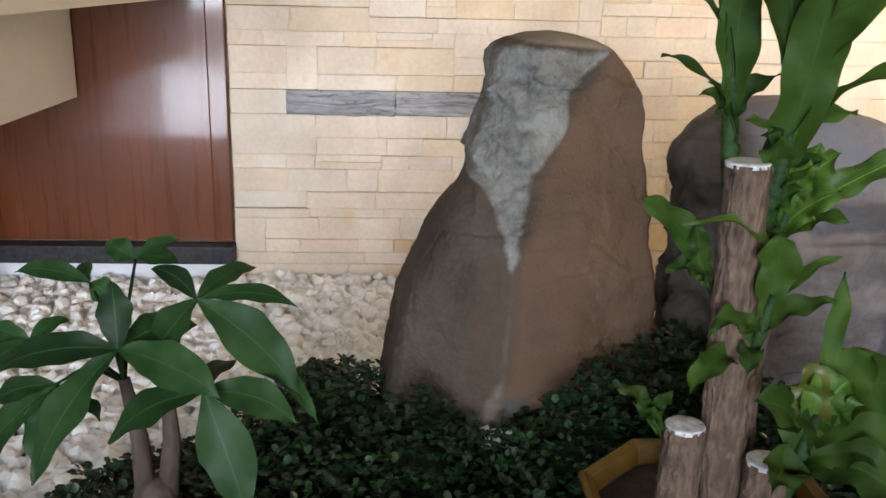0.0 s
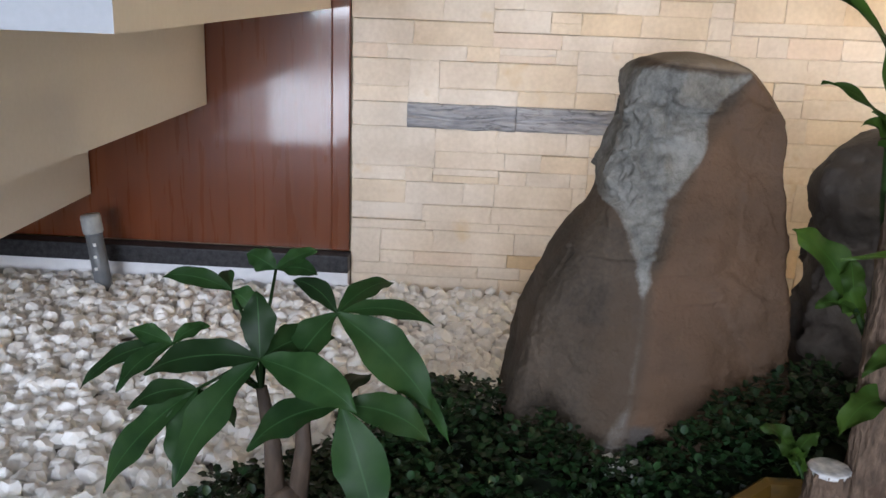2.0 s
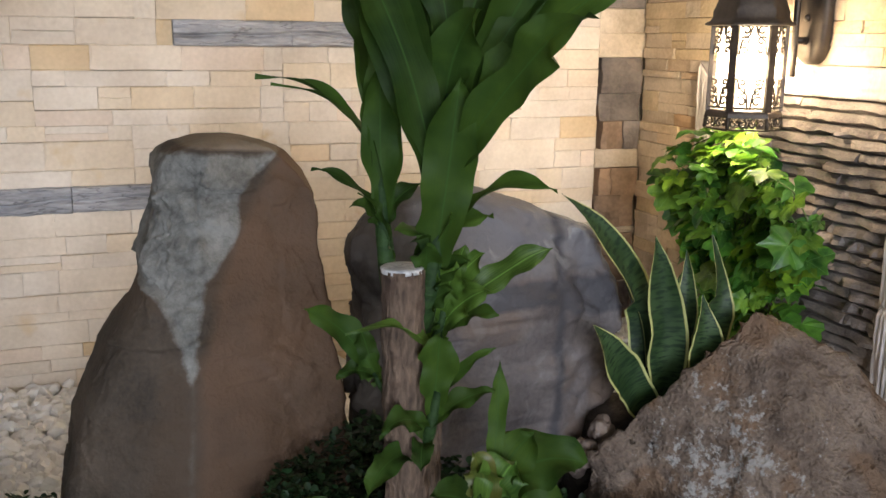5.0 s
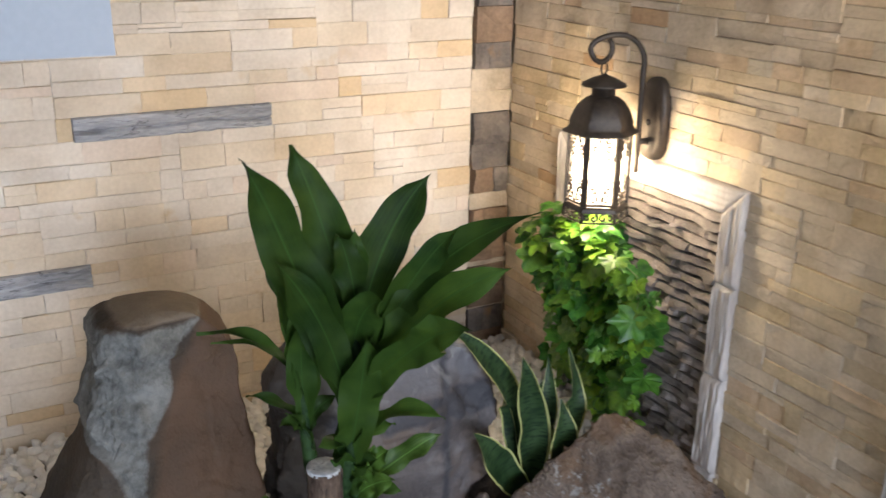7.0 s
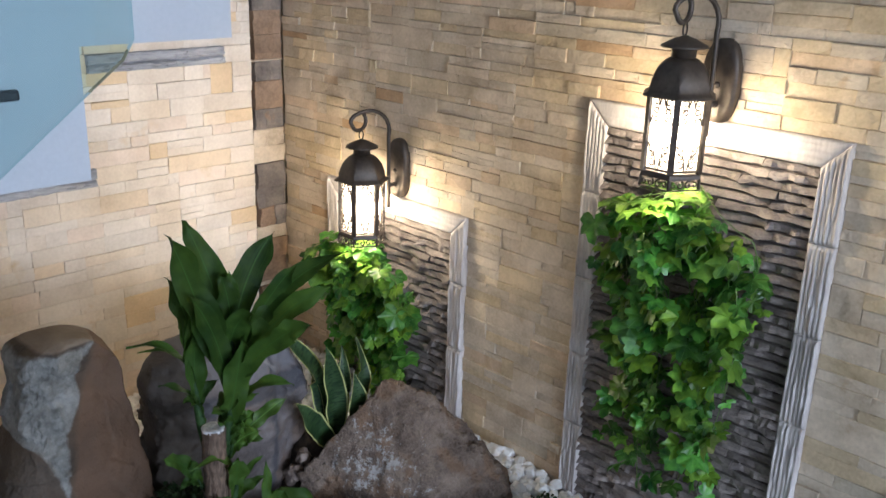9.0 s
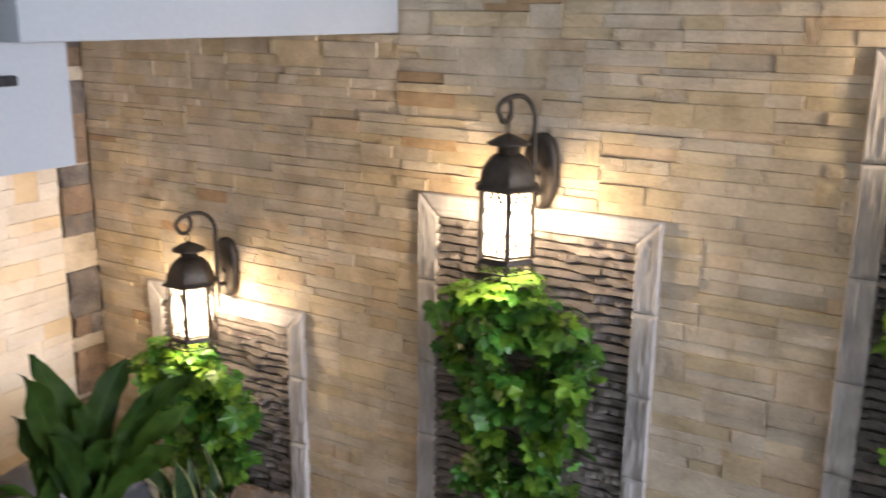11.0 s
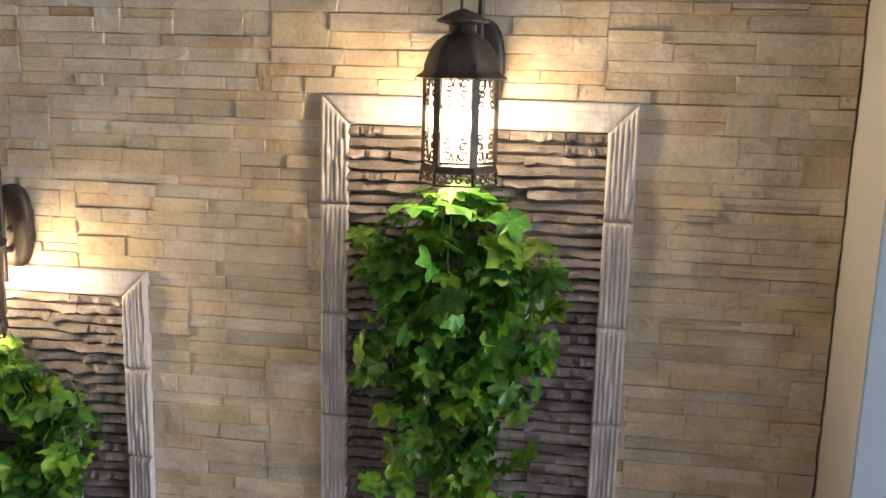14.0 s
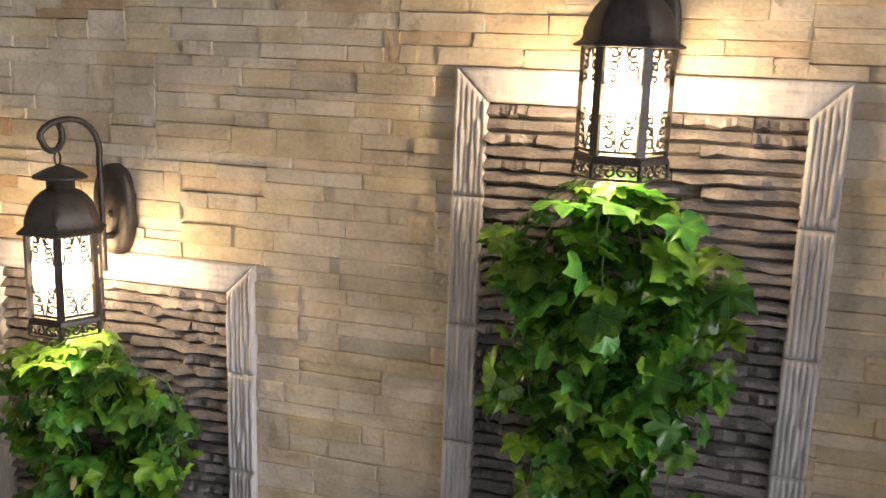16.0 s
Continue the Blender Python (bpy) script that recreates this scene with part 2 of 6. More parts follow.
wmap.inputs["Scale"].default_value = (1.0, 1.0, 0.14)
wmap.inputs["Location"].default_value = (0.36, 0.0, -0.03)
wave.wave_type, wave.rings_direction = "RINGS", "Y"
wave.inputs["Scale"].default_value, wave.inputs["Distortion"].default_value, wave.inputs["Detail"].default_value, wave.inputs["Detail Scale"].default_value = 11, 5.5, 4, 1.1
lk.new(wgeo.outputs["Position"], wmap.inputs[0])
lk.new(wmap.outputs[0], wave.inputs[0])
wl = maths(WOOD, "MULTIPLY", maths(WOOD, "POWER", wave.outputs[1], 3.5), 0.11)
mixed_in(WOOD, wl, (0.055, 0.014, 0.006))

# clear glass with the green-blue tint of a balustrade, and the lantern's frosted glass
GLASS = bpy.data.materials.new("balustrade_glass")
GLASS.use_nodes = True
gn0, gl0 = GLASS.node_tree.nodes, GLASS.node_tree.links
gn0.remove(gn0["Principled BSDF"])
clear, shine, both, edge_on = (gn0.new(k) for k in ("ShaderNodeBsdfTransparent", "ShaderNodeBsdfGlossy", "ShaderNodeMixShader", "ShaderNodeFresnel"))
clear.inputs[0].default_value, shine.inputs[0].default_value, shine.inputs["Roughness"].default_value = (0.80, 0.88, 0.88, 1), (0.9, 0.95, 0.95, 1), 0.03
edge_on.inputs["IOR"].default_value = 1.35
gl0.new(edge_on.outputs[0], both.inputs[0])
gl0.new(clear.outputs[0], both.inputs[1])
gl0.new(shine.outputs[0], both.inputs[2])
gl0.new(both.outputs[0], gn0["Material Output"].inputs[0])
FROST = bpy.data.materials.new("frosted_lantern_glass")
FROST.use_nodes = True
fn, fl = FROST.node_tree.nodes, FROST.node_tree.links
fn.remove(fn["Principled BSDF"])
tl, tp, ms = fn.new("ShaderNodeBsdfTranslucent"), fn.new("ShaderNodeBsdfTransparent"), fn.new("ShaderNodeMixShader")
tl.inputs[0].default_value = (0.95, 0.90, 0.80, 1)
ms.inputs[0].default_value = 0.55
fl.new(tp.outputs[0], ms.inputs[1])
fl.new(tl.outputs[0], ms.inputs[2])
fl.new(ms.outputs[0], fn["Material Output"].inputs[0])
BULB = bpy.data.materials.new("lit_bulb")
BULB.use_nodes = True
bb = BULB.node_tree.nodes["Principled BSDF"]
bb.inputs["Emission Color"].default_value, bb.inputs["Emission Strength"].default_value = (1.0, 0.86, 0.62, 1), 40.0

# the chipped pale face of the tall rock: a wedge with a ragged edge
CHIP_RIGHT = ((0.0, 0.150), (0.069, 0.172), (0.143, 0.189), (0.203, 0.196), (0.262, 0.2005), (0.297, 0.209), (0.333, 0.220), (0.367, 0.228), (0.395, 0.245), (0.432, 0.266), (0.471, 0.283), (0.502, 0.308), (0.520, 0.322))   # height, x
CHIP_LEFT = ((0.0, 0.150), (0.069, 0.172), (0.143, 0.189), (0.203, 0.196), (0.262, 0.2005), (0.290, 0.193), (0.318, 0.185), (0.339, 0.176), (0.366, 0.162), (0.378, 0.130), (0.393, 0.100), (0.453, 0.08), (0.52, 0.08))
RK = ROCK_BROWN
rg, rs, rn, rw = (RK.node_tree.nodes.new(k) for k in ("ShaderNodeNewGeometry", "ShaderNodeSeparateXYZ", "ShaderNodeTexNoise", "ShaderNodeTexNoise"))
rn.inputs["Scale"].default_value, rn.inputs["Detail"].default_value, rn.inputs["Roughness"].default_value = 26, 10, 0.68
rw.inputs["Scale"].default_value, rw.inputs["Detail"].default_value = 9, 3
for q in (rs, rn, rw):
    RK.node_tree.links.new(rg.outputs["Position"], q.inputs[0])
X, Z = rs.outputs[0], rs.outputs[2]


def edge_curve(m, points, z):
    """The x of an edge at the height z, through the given points."""
    c = m.node_tree.nodes.new("ShaderNodeFloatCurve")
    pts = c.mapping.curves[0].points
    for i, (h, x) in enumerate(points):
        q = pts[i] if i < 2 else pts.new(0.5, 0.5)
        q.location = (h / 0.6, x / 0.4)
    for q in pts:
        q.handle_type = "VECTOR"
    c.mapping.update()
    m.node_tree.links.new(maths(m, "DIVIDE", z, 0.6), c.inputs["Value"])
    return maths(m, "MULTIPLY", c.outputs[0], 0.4)


jit = maths(RK, "ADD", maths(RK, "MULTIPLY_ADD", rn.outputs[0], 0.020, -0.010), maths(RK, "MULTIPLY_ADD", rw.outputs[0], 0.044, -0.022))
right_of, left_of = edge_curve(RK, CHIP_RIGHT, Z), edge_curve(RK, CHIP_LEFT, Z)
e1 = maths(RK, "MULTIPLY", maths(RK, "ADD", maths(RK, "SUBTRACT", right_of, X), jit), 170, clamp=True)
e2 = maths(RK, "MULTIPLY", maths(RK, "ADD", maths(RK, "SUBTRACT", X, left_of), jit), 170, clamp=True)
lip = maths(RK, "MULTIPLY_ADD", X, -0.10, 0.551)
e3 = maths(RK, "MULTIPLY", maths(RK, "ADD", maths(RK, "SUBTRACT", lip, Z), maths(RK, "MULTIPLY", jit, 0.7)), 170, clamp=True)
chip = maths(RK, "MULTIPLY", maths(RK, "MULTIPLY", e1, e2), e3)
chip = maths(RK, "MULTIPLY", chip, maths(RK, "MULTIPLY", maths(RK, "SUBTRACT", Z, 0.262), 60, clamp=True))
# a thin pale streak runs down the ridge and widens at the foot
width_at = maths(RK, "MULTIPLY_ADD", maths(RK, "MAXIMUM", maths(RK, "SUBTRACT", 0.150, Z), 0.0), 0.20, 0.0048)
off_line = maths(RK, "ABSOLUTE", maths(RK, "ADD", maths(RK, "SUBTRACT", X, right_of), maths(RK, "MULTIPLY", jit, 0.45)))
vein = maths(RK, "MULTIPLY", maths(RK, "SUBTRACT", width_at, off_line), 120, clamp=True)
vein = maths(RK, "MULTIPLY", vein, maths(RK, "MULTIPLY", maths(RK, "SUBTRACT", 0.30, Z), 12, clamp=True))
chip = maths(RK, "MAXIMUM", chip, maths(RK, "MULTIPLY", vein, maths(RK, "MULTIPLY_ADD", rn.outputs[0], 2.2, -0.75, True)))
pale = RK.node_tree.nodes.new("ShaderNodeMix")
pale.data_type = "RGBA"
pale.inputs["A"].default_value, pale.inputs["B"].default_value = (0.072, 0.070, 0.063, 1), (0.235, 0.230, 0.210, 1)
crack = RK.node_tree.nodes.new("ShaderNodeTexVoronoi")
crack.feature = "DISTANCE_TO_EDGE"
crack.inputs["Scale"].default_value = 24
warp = RK.node_tree.nodes.new("ShaderNodeVectorMath")
warp.operation = "MULTIPLY_ADD"
warp.inputs[1].default_value = (0.09, 0.09, 0.09)
RK.node_tree.links.new(rn.outputs["Color"], warp.inputs[0])
RK.node_tree.links.new(rg.outputs["Position"], warp.inputs[2])
RK.node_tree.links.new(warp.outputs[0], crack.inputs[0])
lines = maths(RK, "MULTIPLY", crack.outputs["Distance"], 40.0, clamp=True)
shade = maths(RK, "MULTIPLY", maths(RK, "MULTIPLY_ADD", lines, 0.3, 0.7), maths(RK, "MULTIPLY_ADD", rn.outputs[0], 1.9, maths(RK, "MULTIPLY_ADD", rw.outputs[0], 1.3, -1.0)), clamp=True)
grit = RK.node_tree.nodes.new("ShaderNodeTexNoise")
grit.inputs["Scale"].default_value, grit.inputs["Detail"].default_value, grit.inputs["Roughness"].default_value = 75, 8, 0.75
RK.node_tree.links.new(rg.outputs["Position"], grit.inputs[0])
shade = maths(RK, "ADD", shade, maths(RK, "MULTIPLY_ADD", grit.outputs[0], 1.6, -0.80), clamp=True)
RK.node_tree.links.new(shade, pale.inputs["Factor"])
# russet right of the ridge, tan on the broken top, dark grey at the foot
rust = maths(RK, "MULTIPLY", maths(RK, "ADD", maths(RK, "SUBTRACT", X, right_of), maths(RK, "MULTIPLY", jit, 0.6)), 60, clamp=True)
mixed_in(RK, maths(RK, "MULTIPLY", rust, maths(RK, "MULTIPLY_ADD", rw.outputs[0], 0.9, 0.15, True)), (0.122, 0.071, 0.043))
# the broken top's tan is lightened for the light that falls on it
lit_tan_top = maths(RK, "MULTIPLY", maths(RK, "SUBTRACT", Z, lip), 260, clamp=True)
mixed_in(RK, maths(RK, "MULTIPLY", lit_tan_top, maths(RK, "MULTIPLY_ADD", rn.outputs[0], 1.0, 0.25, True)), (0.210, 0.165, 0.118))
foot = maths(RK, "MULTIPLY", maths(RK, "ADD", maths(RK, "SUBTRACT", 0.122, Z), jit), 120, clamp=True)
foot = maths(RK, "MULTIPLY", foot, maths(RK, "MULTIPLY", maths(RK, "ADD", maths(RK, "SUBTRACT", maths(RK, "ADD", right_of, 0.050), X), jit), 120, clamp=True))
foot = maths(RK, "MULTIPLY", foot, rust)
mixed_in(RK, maths(RK, "MULTIPLY", foot, 0.85), (0.060, 0.056, 0.053))
fleck_r = maths(RK, "MULTIPLY", maths(RK, "SUBTRACT", rn.outputs[0], 0.66), 16, clamp=True)
mixed_in(RK, maths(RK, "MULTIPLY", fleck_r, 0.5), (0.17, 0.125, 0.09))
mixed_in(RK, chip, pale.outputs["Result"])

# lichen in small white flecks over the middle of the boulder
bg = ROCK_BOULDER.node_tree.nodes.new("ShaderNodeNewGeometry")
bm1, bm2 = ROCK_BOULDER.node_tree.nodes.new("ShaderNodeTexNoise"), ROCK_BOULDER.node_tree.nodes.new("ShaderNodeTexNoise")
bm1.inputs["Scale"].default_value, bm1.inputs["Detail"].default_value, bm1.inputs["Roughness"].default_value = 85, 10, 0.72
bm2.inputs["Scale"].default_value, bm2.inputs["Detail"].default_value = 24, 3
ROCK_BOULDER.node_tree.links.new(bg.outputs["Position"], bm1.inputs[0])
ROCK_BOULDER.node_tree.links.new(bg.outputs["Position"], bm2.inputs[0])
dist = ROCK_BOULDER.node_tree.nodes.new("ShaderNodeVectorMath")
dist.operation = "DISTANCE"
ROCK_BOULDER.node_tree.links.new(bg.outputs["Position"], dist.inputs[0])
dist.inputs[1].default_value = (0.80, 0.865, 0.165)
near = maths(ROCK_BOULDER, "MULTIPLY_ADD", dist.outputs["Value"], -1.5, 0.16)
field = maths(ROCK_BOULDER, "MULTIPLY_ADD", bm2.outputs[0], 0.42, maths(ROCK_BOULDER, "ADD", bm1.outputs[0], near))
fleck = maths(ROCK_BOULDER, "MULTIPLY", maths(ROCK_BOULDER, "SUBTRACT", field, 0.785), 12, clamp=True)
mixed_in(ROCK_BOULDER, maths(ROCK_BOULDER, "MULTIPLY", fleck, 0.8), (0.37, 0.36, 0.345))

# the broad rock: a dark seam below its grey shoulder and down its right side, thin pale veins above
G = ROCK_GREY
gg, gs, gn, gv = (G.node_tree.nodes.new(k) for k in ("ShaderNodeNewGeometry", "ShaderNodeSeparateXYZ", "ShaderNodeTexNoise", "ShaderNodeTexNoise"))
gn.inputs["Scale"].default_value, gn.inputs["Detail"].default_value = 13, 8
gv.inputs["Scale"].default_value, gv.inputs["Detail"].default_value, gv.inputs["Distortion"].default_value = 15, 8, 1.2
for q in (gs, gn, gv):
    G.node_tree.links.new(gg.outputs["Position"], q.inputs[0])
gj = maths(G, "MULTIPLY_ADD", gn.outputs[0], 0.055, -0.0275)
level = maths(G, "ADD", maths(G, "ADD", gs.outputs[2], maths(G, "MULTIPLY", gs.outputs[0], 0.12)), gj)
shoulder = maths(G, "MULTIPLY", maths(G, "SUBTRACT", level, 0.435), 40, clamp=True)
mixed_in(G, maths(G, "MULTIPLY", shoulder, 0.75), (0.165, 0.160, 0.170))
seam = maths(G, "MULTIPLY", maths(G, "SUBTRACT", 0.026, maths(G, "ABSOLUTE", maths(G, "SUBTRACT", level, 0.412))), 120, clamp=True)
side_seam = maths(G, "MULTIPLY", maths(G, "SUBTRACT", 0.014, maths(G, "ABSOLUTE", maths(G, "ADD", maths(G, "SUBTRACT", gs.outputs[0], 0.678), maths(G, "MULTIPLY", gj, 0.7)))), 90, clamp=True)
mixed_in(G, maths(G, "MULTIPLY", maths(G, "MAXIMUM", seam, side_seam), 0.8), (0.048, 0.048, 0.056))
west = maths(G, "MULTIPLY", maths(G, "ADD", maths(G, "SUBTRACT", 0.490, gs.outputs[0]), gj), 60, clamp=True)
pale_line = maths(G, "MULTIPLY", maths(G, "SUBTRACT", gv.outputs[0], 0.56), 14, clamp=True)
mixed_in(G, maths(G, "MULTIPLY", maths(G, "MULTIPLY", pale_line, maths(G, "MAXIMUM", shoulder, 0.2)), 0.85), (0.27, 0.26, 0.255))
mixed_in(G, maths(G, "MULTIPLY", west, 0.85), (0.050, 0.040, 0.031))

# leaves: pale midrib or yellow margin across the blade, by the blade's own coordinates


def blade_lines(m, rib=None, margin=None, margin_width=0.1, bands=None, veins=None):
    n, l = m.node_tree.nodes, m.node_tree.links
    uv, sp = n.new("ShaderNodeUVMap"), n.new("ShaderNodeSeparateXYZ")
    l.new(uv.outputs[0], sp.inputs[0])
    off = maths(m, "ABSOLUTE", maths(m, "SUBTRACT", sp.outputs[0], 0.5))
    if bands:
        w = n.new("ShaderNodeTexNoise")
        mp = n.new("ShaderNodeMapping")
        mp.inputs["Scale"].default_value = (2.4, 46, 1)
        l.new(uv.outputs[0], mp.inputs[0])
        l.new(mp.outputs[0], w.inputs[0])
        w.inputs["Scale"].default_value, w.inputs["Detail"].default_value = 1.0, 3
        mixed_in(m, maths(m, "MULTIPLY", maths(m, "SUBTRACT", w.outputs[0], 0.46), 7, clamp=True), bands)
    if veins:
        w = n.new("ShaderNodeTexNoise")
        mp = n.new("ShaderNodeMapping")
        mp.inputs["Scale"].default_value = (26, 1.6, 1)
        l.new(uv.outputs[0], mp.inputs[0])
        l.new(mp.outputs[0], w.inputs[0])
        w.inputs["Scale"].default_value, w.inputs["Detail"].default_value = 1.0, 2
        mixed_in(m, maths(m, "MULTIPLY", maths(m, "SUBTRACT", w.outputs[0], 0.45), 2.2, clamp=True), veins)
    if rib:
        mixed_in(m, maths(m, "MULTIPLY", maths(m, "SUBTRACT", 0.030, off), 34, clamp=True), rib)
    if margin:
        mixed_in(m, maths(m, "MULTIPLY", maths(m, "SUBTRACT", off, 0.5 - margin_width), 40, clamp=True), margin)


def see_through(m, amount=0.25):
    """Leaves let some light through."""
    n, l = m.node_tree.nodes, m.node_tree.links
    b = n["Principled BSDF"]
    t, mx = n.new("ShaderNodeBsdfTranslucent"), n.new("ShaderNodeMixShader")
    l.new(b.inputs["Base Color"].links[0].from_socket, t.inputs[0])
    mx.inputs[0].default_value = amount
    l.new(b.outputs[0], mx.inputs[1])
    l.new(t.outputs[0], mx.inputs[2])
    l.new(mx.outputs[0], n["Material Output"].inputs[0])


blade_lines(DRAC_LEAF, rib=(0.040, 0.095, 0.016), veins=(0.030, 0.072, 0.012))
blade_lines(DRAC_YOUNG, rib=(0.15, 0.30, 0.06), veins=(0.130, 0.220, 0.040))
blade_lines(DRAC_YELLOWED, rib=(0.10, 0.15, 0.03), veins=(0.15, 0.14, 0.03))
blade_lines(SANS_LEAF, margin=(0.40, 0.40, 0.15), margin_width=0.075, bands=(0.009, 0.024, 0.009))
blade_lines(PACH_LEAF, rib=(0.04, 0.105, 0.035))
for leaf_material in (DRAC_LEAF, DRAC_YOUNG, DRAC_YELLOWED, PACH_LEAF):
    see_through(leaf_material)
blade_lines(IVY_LEAF, rib=(0.22, 0.42, 0.12))
see_through(IVY_LEAF, 0.34)

# ---- building helpers ----
BASE = {}
rnd = random.Random(7)


def mesh_of(name, bm, mat, smooth=True):
    me = bpy.data.meshes.new(name)
    bm.to_mesh(me)
    bm.free()
    me.materials.append(mat)
    if smooth:
        me.polygons.foreach_set("use_smooth", [True] * len(me.polygons))
    return me


def thing(name, base, label, category, group="", kind=""):
    ob = new(name)
    ob.empty_display_size = 0.05
    ob.location = base
    BASE[ob] = Vector(base)
    return tagged(ob, label, category, group, kind)


def part(name, bm, mat, parent, label="", smooth=True, kind=""):
    """Links a bmesh, built in world coordinates, as one mesh under a thing or a part."""
    bm.transform(Matrix.Translation(-BASE.get(parent, Vector())))
    ob = new(name, mesh_of(name, bm, mat, smooth))
    ob.parent = parent
    BASE[ob] = BASE.get(parent, Vector())
    return tagged(ob, label, kind=kind)


def single(name, bm, mat, label, category, kind="", smooth=False, group=""):
    ob = new(name, mesh_of(name, bm, mat, smooth))
    BASE[ob] = Vector()
    return tagged(ob, label, category, group, kind)


def box(x0, x1, y0, y1, z0, z1, bevel=0.0, bm=None):
    own = bmesh.new()
    bmesh.ops.create_cube(own, size=1, matrix=Matrix.Translation(((x0 + x1) / 2, (y0 + y1) / 2, (z0 + z1) / 2)) @ Matrix.Diagonal((x1 - x0, y1 - y0, z1 - z0, 1)))
    if bevel:
        bmesh.ops.bevel(own, geom=own.edges[:], offset=bevel, segments=2, affect="EDGES", profile=0.6)
    if bm is None:
        return own
    me = bpy.data.meshes.new("tmp")
    own.to_mesh(me)
    own.free()
    bm.from_mesh(me)
    bpy.data.meshes.remove(me)
    return bm


def tube(bm, pts, radii, sides=6, cap=True):
    """A tube along points; radii is one number or one for each point."""
    pts = [Vector(p) for p in pts]
    if isinstance(radii, (int, float)):
        radii = [radii] * len(pts)
    side = None
    rings = []
    for i, p in enumerate(pts):
        d = (pts[min(i + 1, len(pts) - 1)] - pts[max(i - 1, 0)]).normalized()
        if side is None:
            side = d.orthogonal().normalized()
        side = (side - d * side.dot(d)).normalized()
        up = d.cross(side)
        rings.append([bm.verts.new(p + radii[i] * (math.cos(a) * side + math.sin(a) * up)) for a in (2 * math.pi * k / sides for k in range(sides))])
    for a, b in zip(rings, rings[1:]):
        for k in range(sides):
            bm.faces.new((a[k], a[(k + 1) % sides], b[(k + 1) % sides], b[k]))
    if cap:
        bm.faces.new(rings[0][::-1])
        bm.faces.new(rings[-1])
    return bm


def turned(profile, sides, centre, bm=None, phase=0.0, cap=True):
    """A body turned about an upright axis: profile is (radius, height) pairs."""
    bm = bm or bmesh.new()
    rings = [[bm.verts.new((centre[0] + r * math.cos(phase + 2 * math.pi * k / sides), centre[1] + r * math.sin(phase + 2 * math.pi * k / sides), centre[2] + z)) for k in range(sides)] for r, z in profile]
    for a, b in zip(rings, rings[1:]):
        for k in range(sides):
            bm.faces.new((a[k], a[(k + 1) % sides], b[(k + 1) % sides], b[k]))
    if cap:
        bm.faces.new(rings[0][::-1])
        bm.faces.new(rings[-1])
    return bm


TO_LIGHT = Vector((-0.25, -0.82, 0.50)).normalized()


def leaf_to(base, tip, bow, width, face=0.6, shape=0.45, taper=0.4, fold=0.2, wave=0.1, seed=0.0, steps=18, cup=0.7, sway=0.0, hook=0.0, blunt=2.0, ragged=0.2, point=0.0):
    """A leaf from base to tip, bowed up by a share of its length; face: how far its blade turns to the light."""
    bm = bmesh.new()
    uv = bm.loops.layers.uv.new("UVMap")
    b, t = Vector(base), Vector(tip)
    chord = t - b
    ln = chord.length
    d = chord / ln
    up = Vector((0, 0, 1)) - d * d.z
    up = up.normalized() if up.length > 0.12 else (TO_LIGHT - d * TO_LIGHT.dot(d)).normalized() * -1
    c = (b + t) / 2 + up * (2 * bow * ln)
    rows, ks = [], (-1, -0.66, -0.33, 0, 0.33, 0.66, 1)
    for i in range(steps + 1):
        s = i / steps
        p = b * (1 - s) ** 2 + c * (2 * s * (1 - s)) + t * s * s
        tan = ((c - b) * (1 - s) + (t - c) * s).normalized()
        flat = Vector((-tan.y, tan.x, 0))
        turned_side = tan.cross(TO_LIGHT)
        if flat.length < 0.05:
            flat = turned_side.copy()
        flat.normalize()
        turned_side.normalize()
        if flat.dot(turned_side) < 0:
            flat.negate()
        tw = 0.5 * noise.noise(Vector((seed * 3.1, s * 1.5, 2.0)))
        side = flat.lerp(turned_side, min(1.0, max(0.0, face + tw * 0.6))).normalized()
        nrm = side.cross(tan).normalized()
        if nrm.dot(TO_LIGHT) < 0:
            nrm.negate()
        if s < shape:
            w = taper + (1 - taper) * math.sin(math.pi / 2 * s / shape)
        else:
            w = max(1 - ((s - shape) / (1 - shape)) ** blunt, 0.02)
        w *= width / 2
        if point:
            w *= max(0.02, min(1.0, (1 - s) / point)) ** 0.65
        p = p + side * (sway * ln * math.sin(math.pi * s)) - Vector((0, 0, 1)) * (hook * ln * max(0.0, s - 0.72) ** 2)
        bend = fold + cup * (1 - s) ** 3
        row = []
        for k in ks:
            phase = 2.1 * seed + (0.0 if k < 0 else 2.0)
            rip = wave * width * math.sin(phase + 15 * s) * abs(k) ** 2.2 * min(1.0, 4 * s)
            row.append(bm.verts.new(p + side * (k * w * (1 + ragged * noise.noise(Vector((s * 6, seed * 1.7, 5.0 if k < 0 else 0.0))))) + nrm * (abs(k) ** 1.4 * w * bend + rip)))
        rows.append(row)
    m = len(ks) - 1
    for i, (q, r) in enumerate(zip(rows, rows[1:])):
        for k in range(m):
            f = bm.faces.new((q[k], q[k + 1], r[k + 1], r[k]))
            for lp, (u, v) in zip(f.loops, ((k, i), (k + 1, i), (k + 1, i + 1), (k, i + 1))):
                lp[uv].uv = (u / m, v / steps)
    return bm


def bump_noise(p, scale, octaves=3):
    return noise.fractal(Vector(p) * scale, 0.9, 2.0, octaves)


def facets(p, scale, seed):
    """Broken planes: each cell of the stone tilts its own way."""
    q = p * scale + Vector((seed, 0.7 * seed, 0.3))
    f = noise.voronoi(q)[1][0]
    g = noise.noise_vector(f * 3.7)
    return (q - f).dot(g)


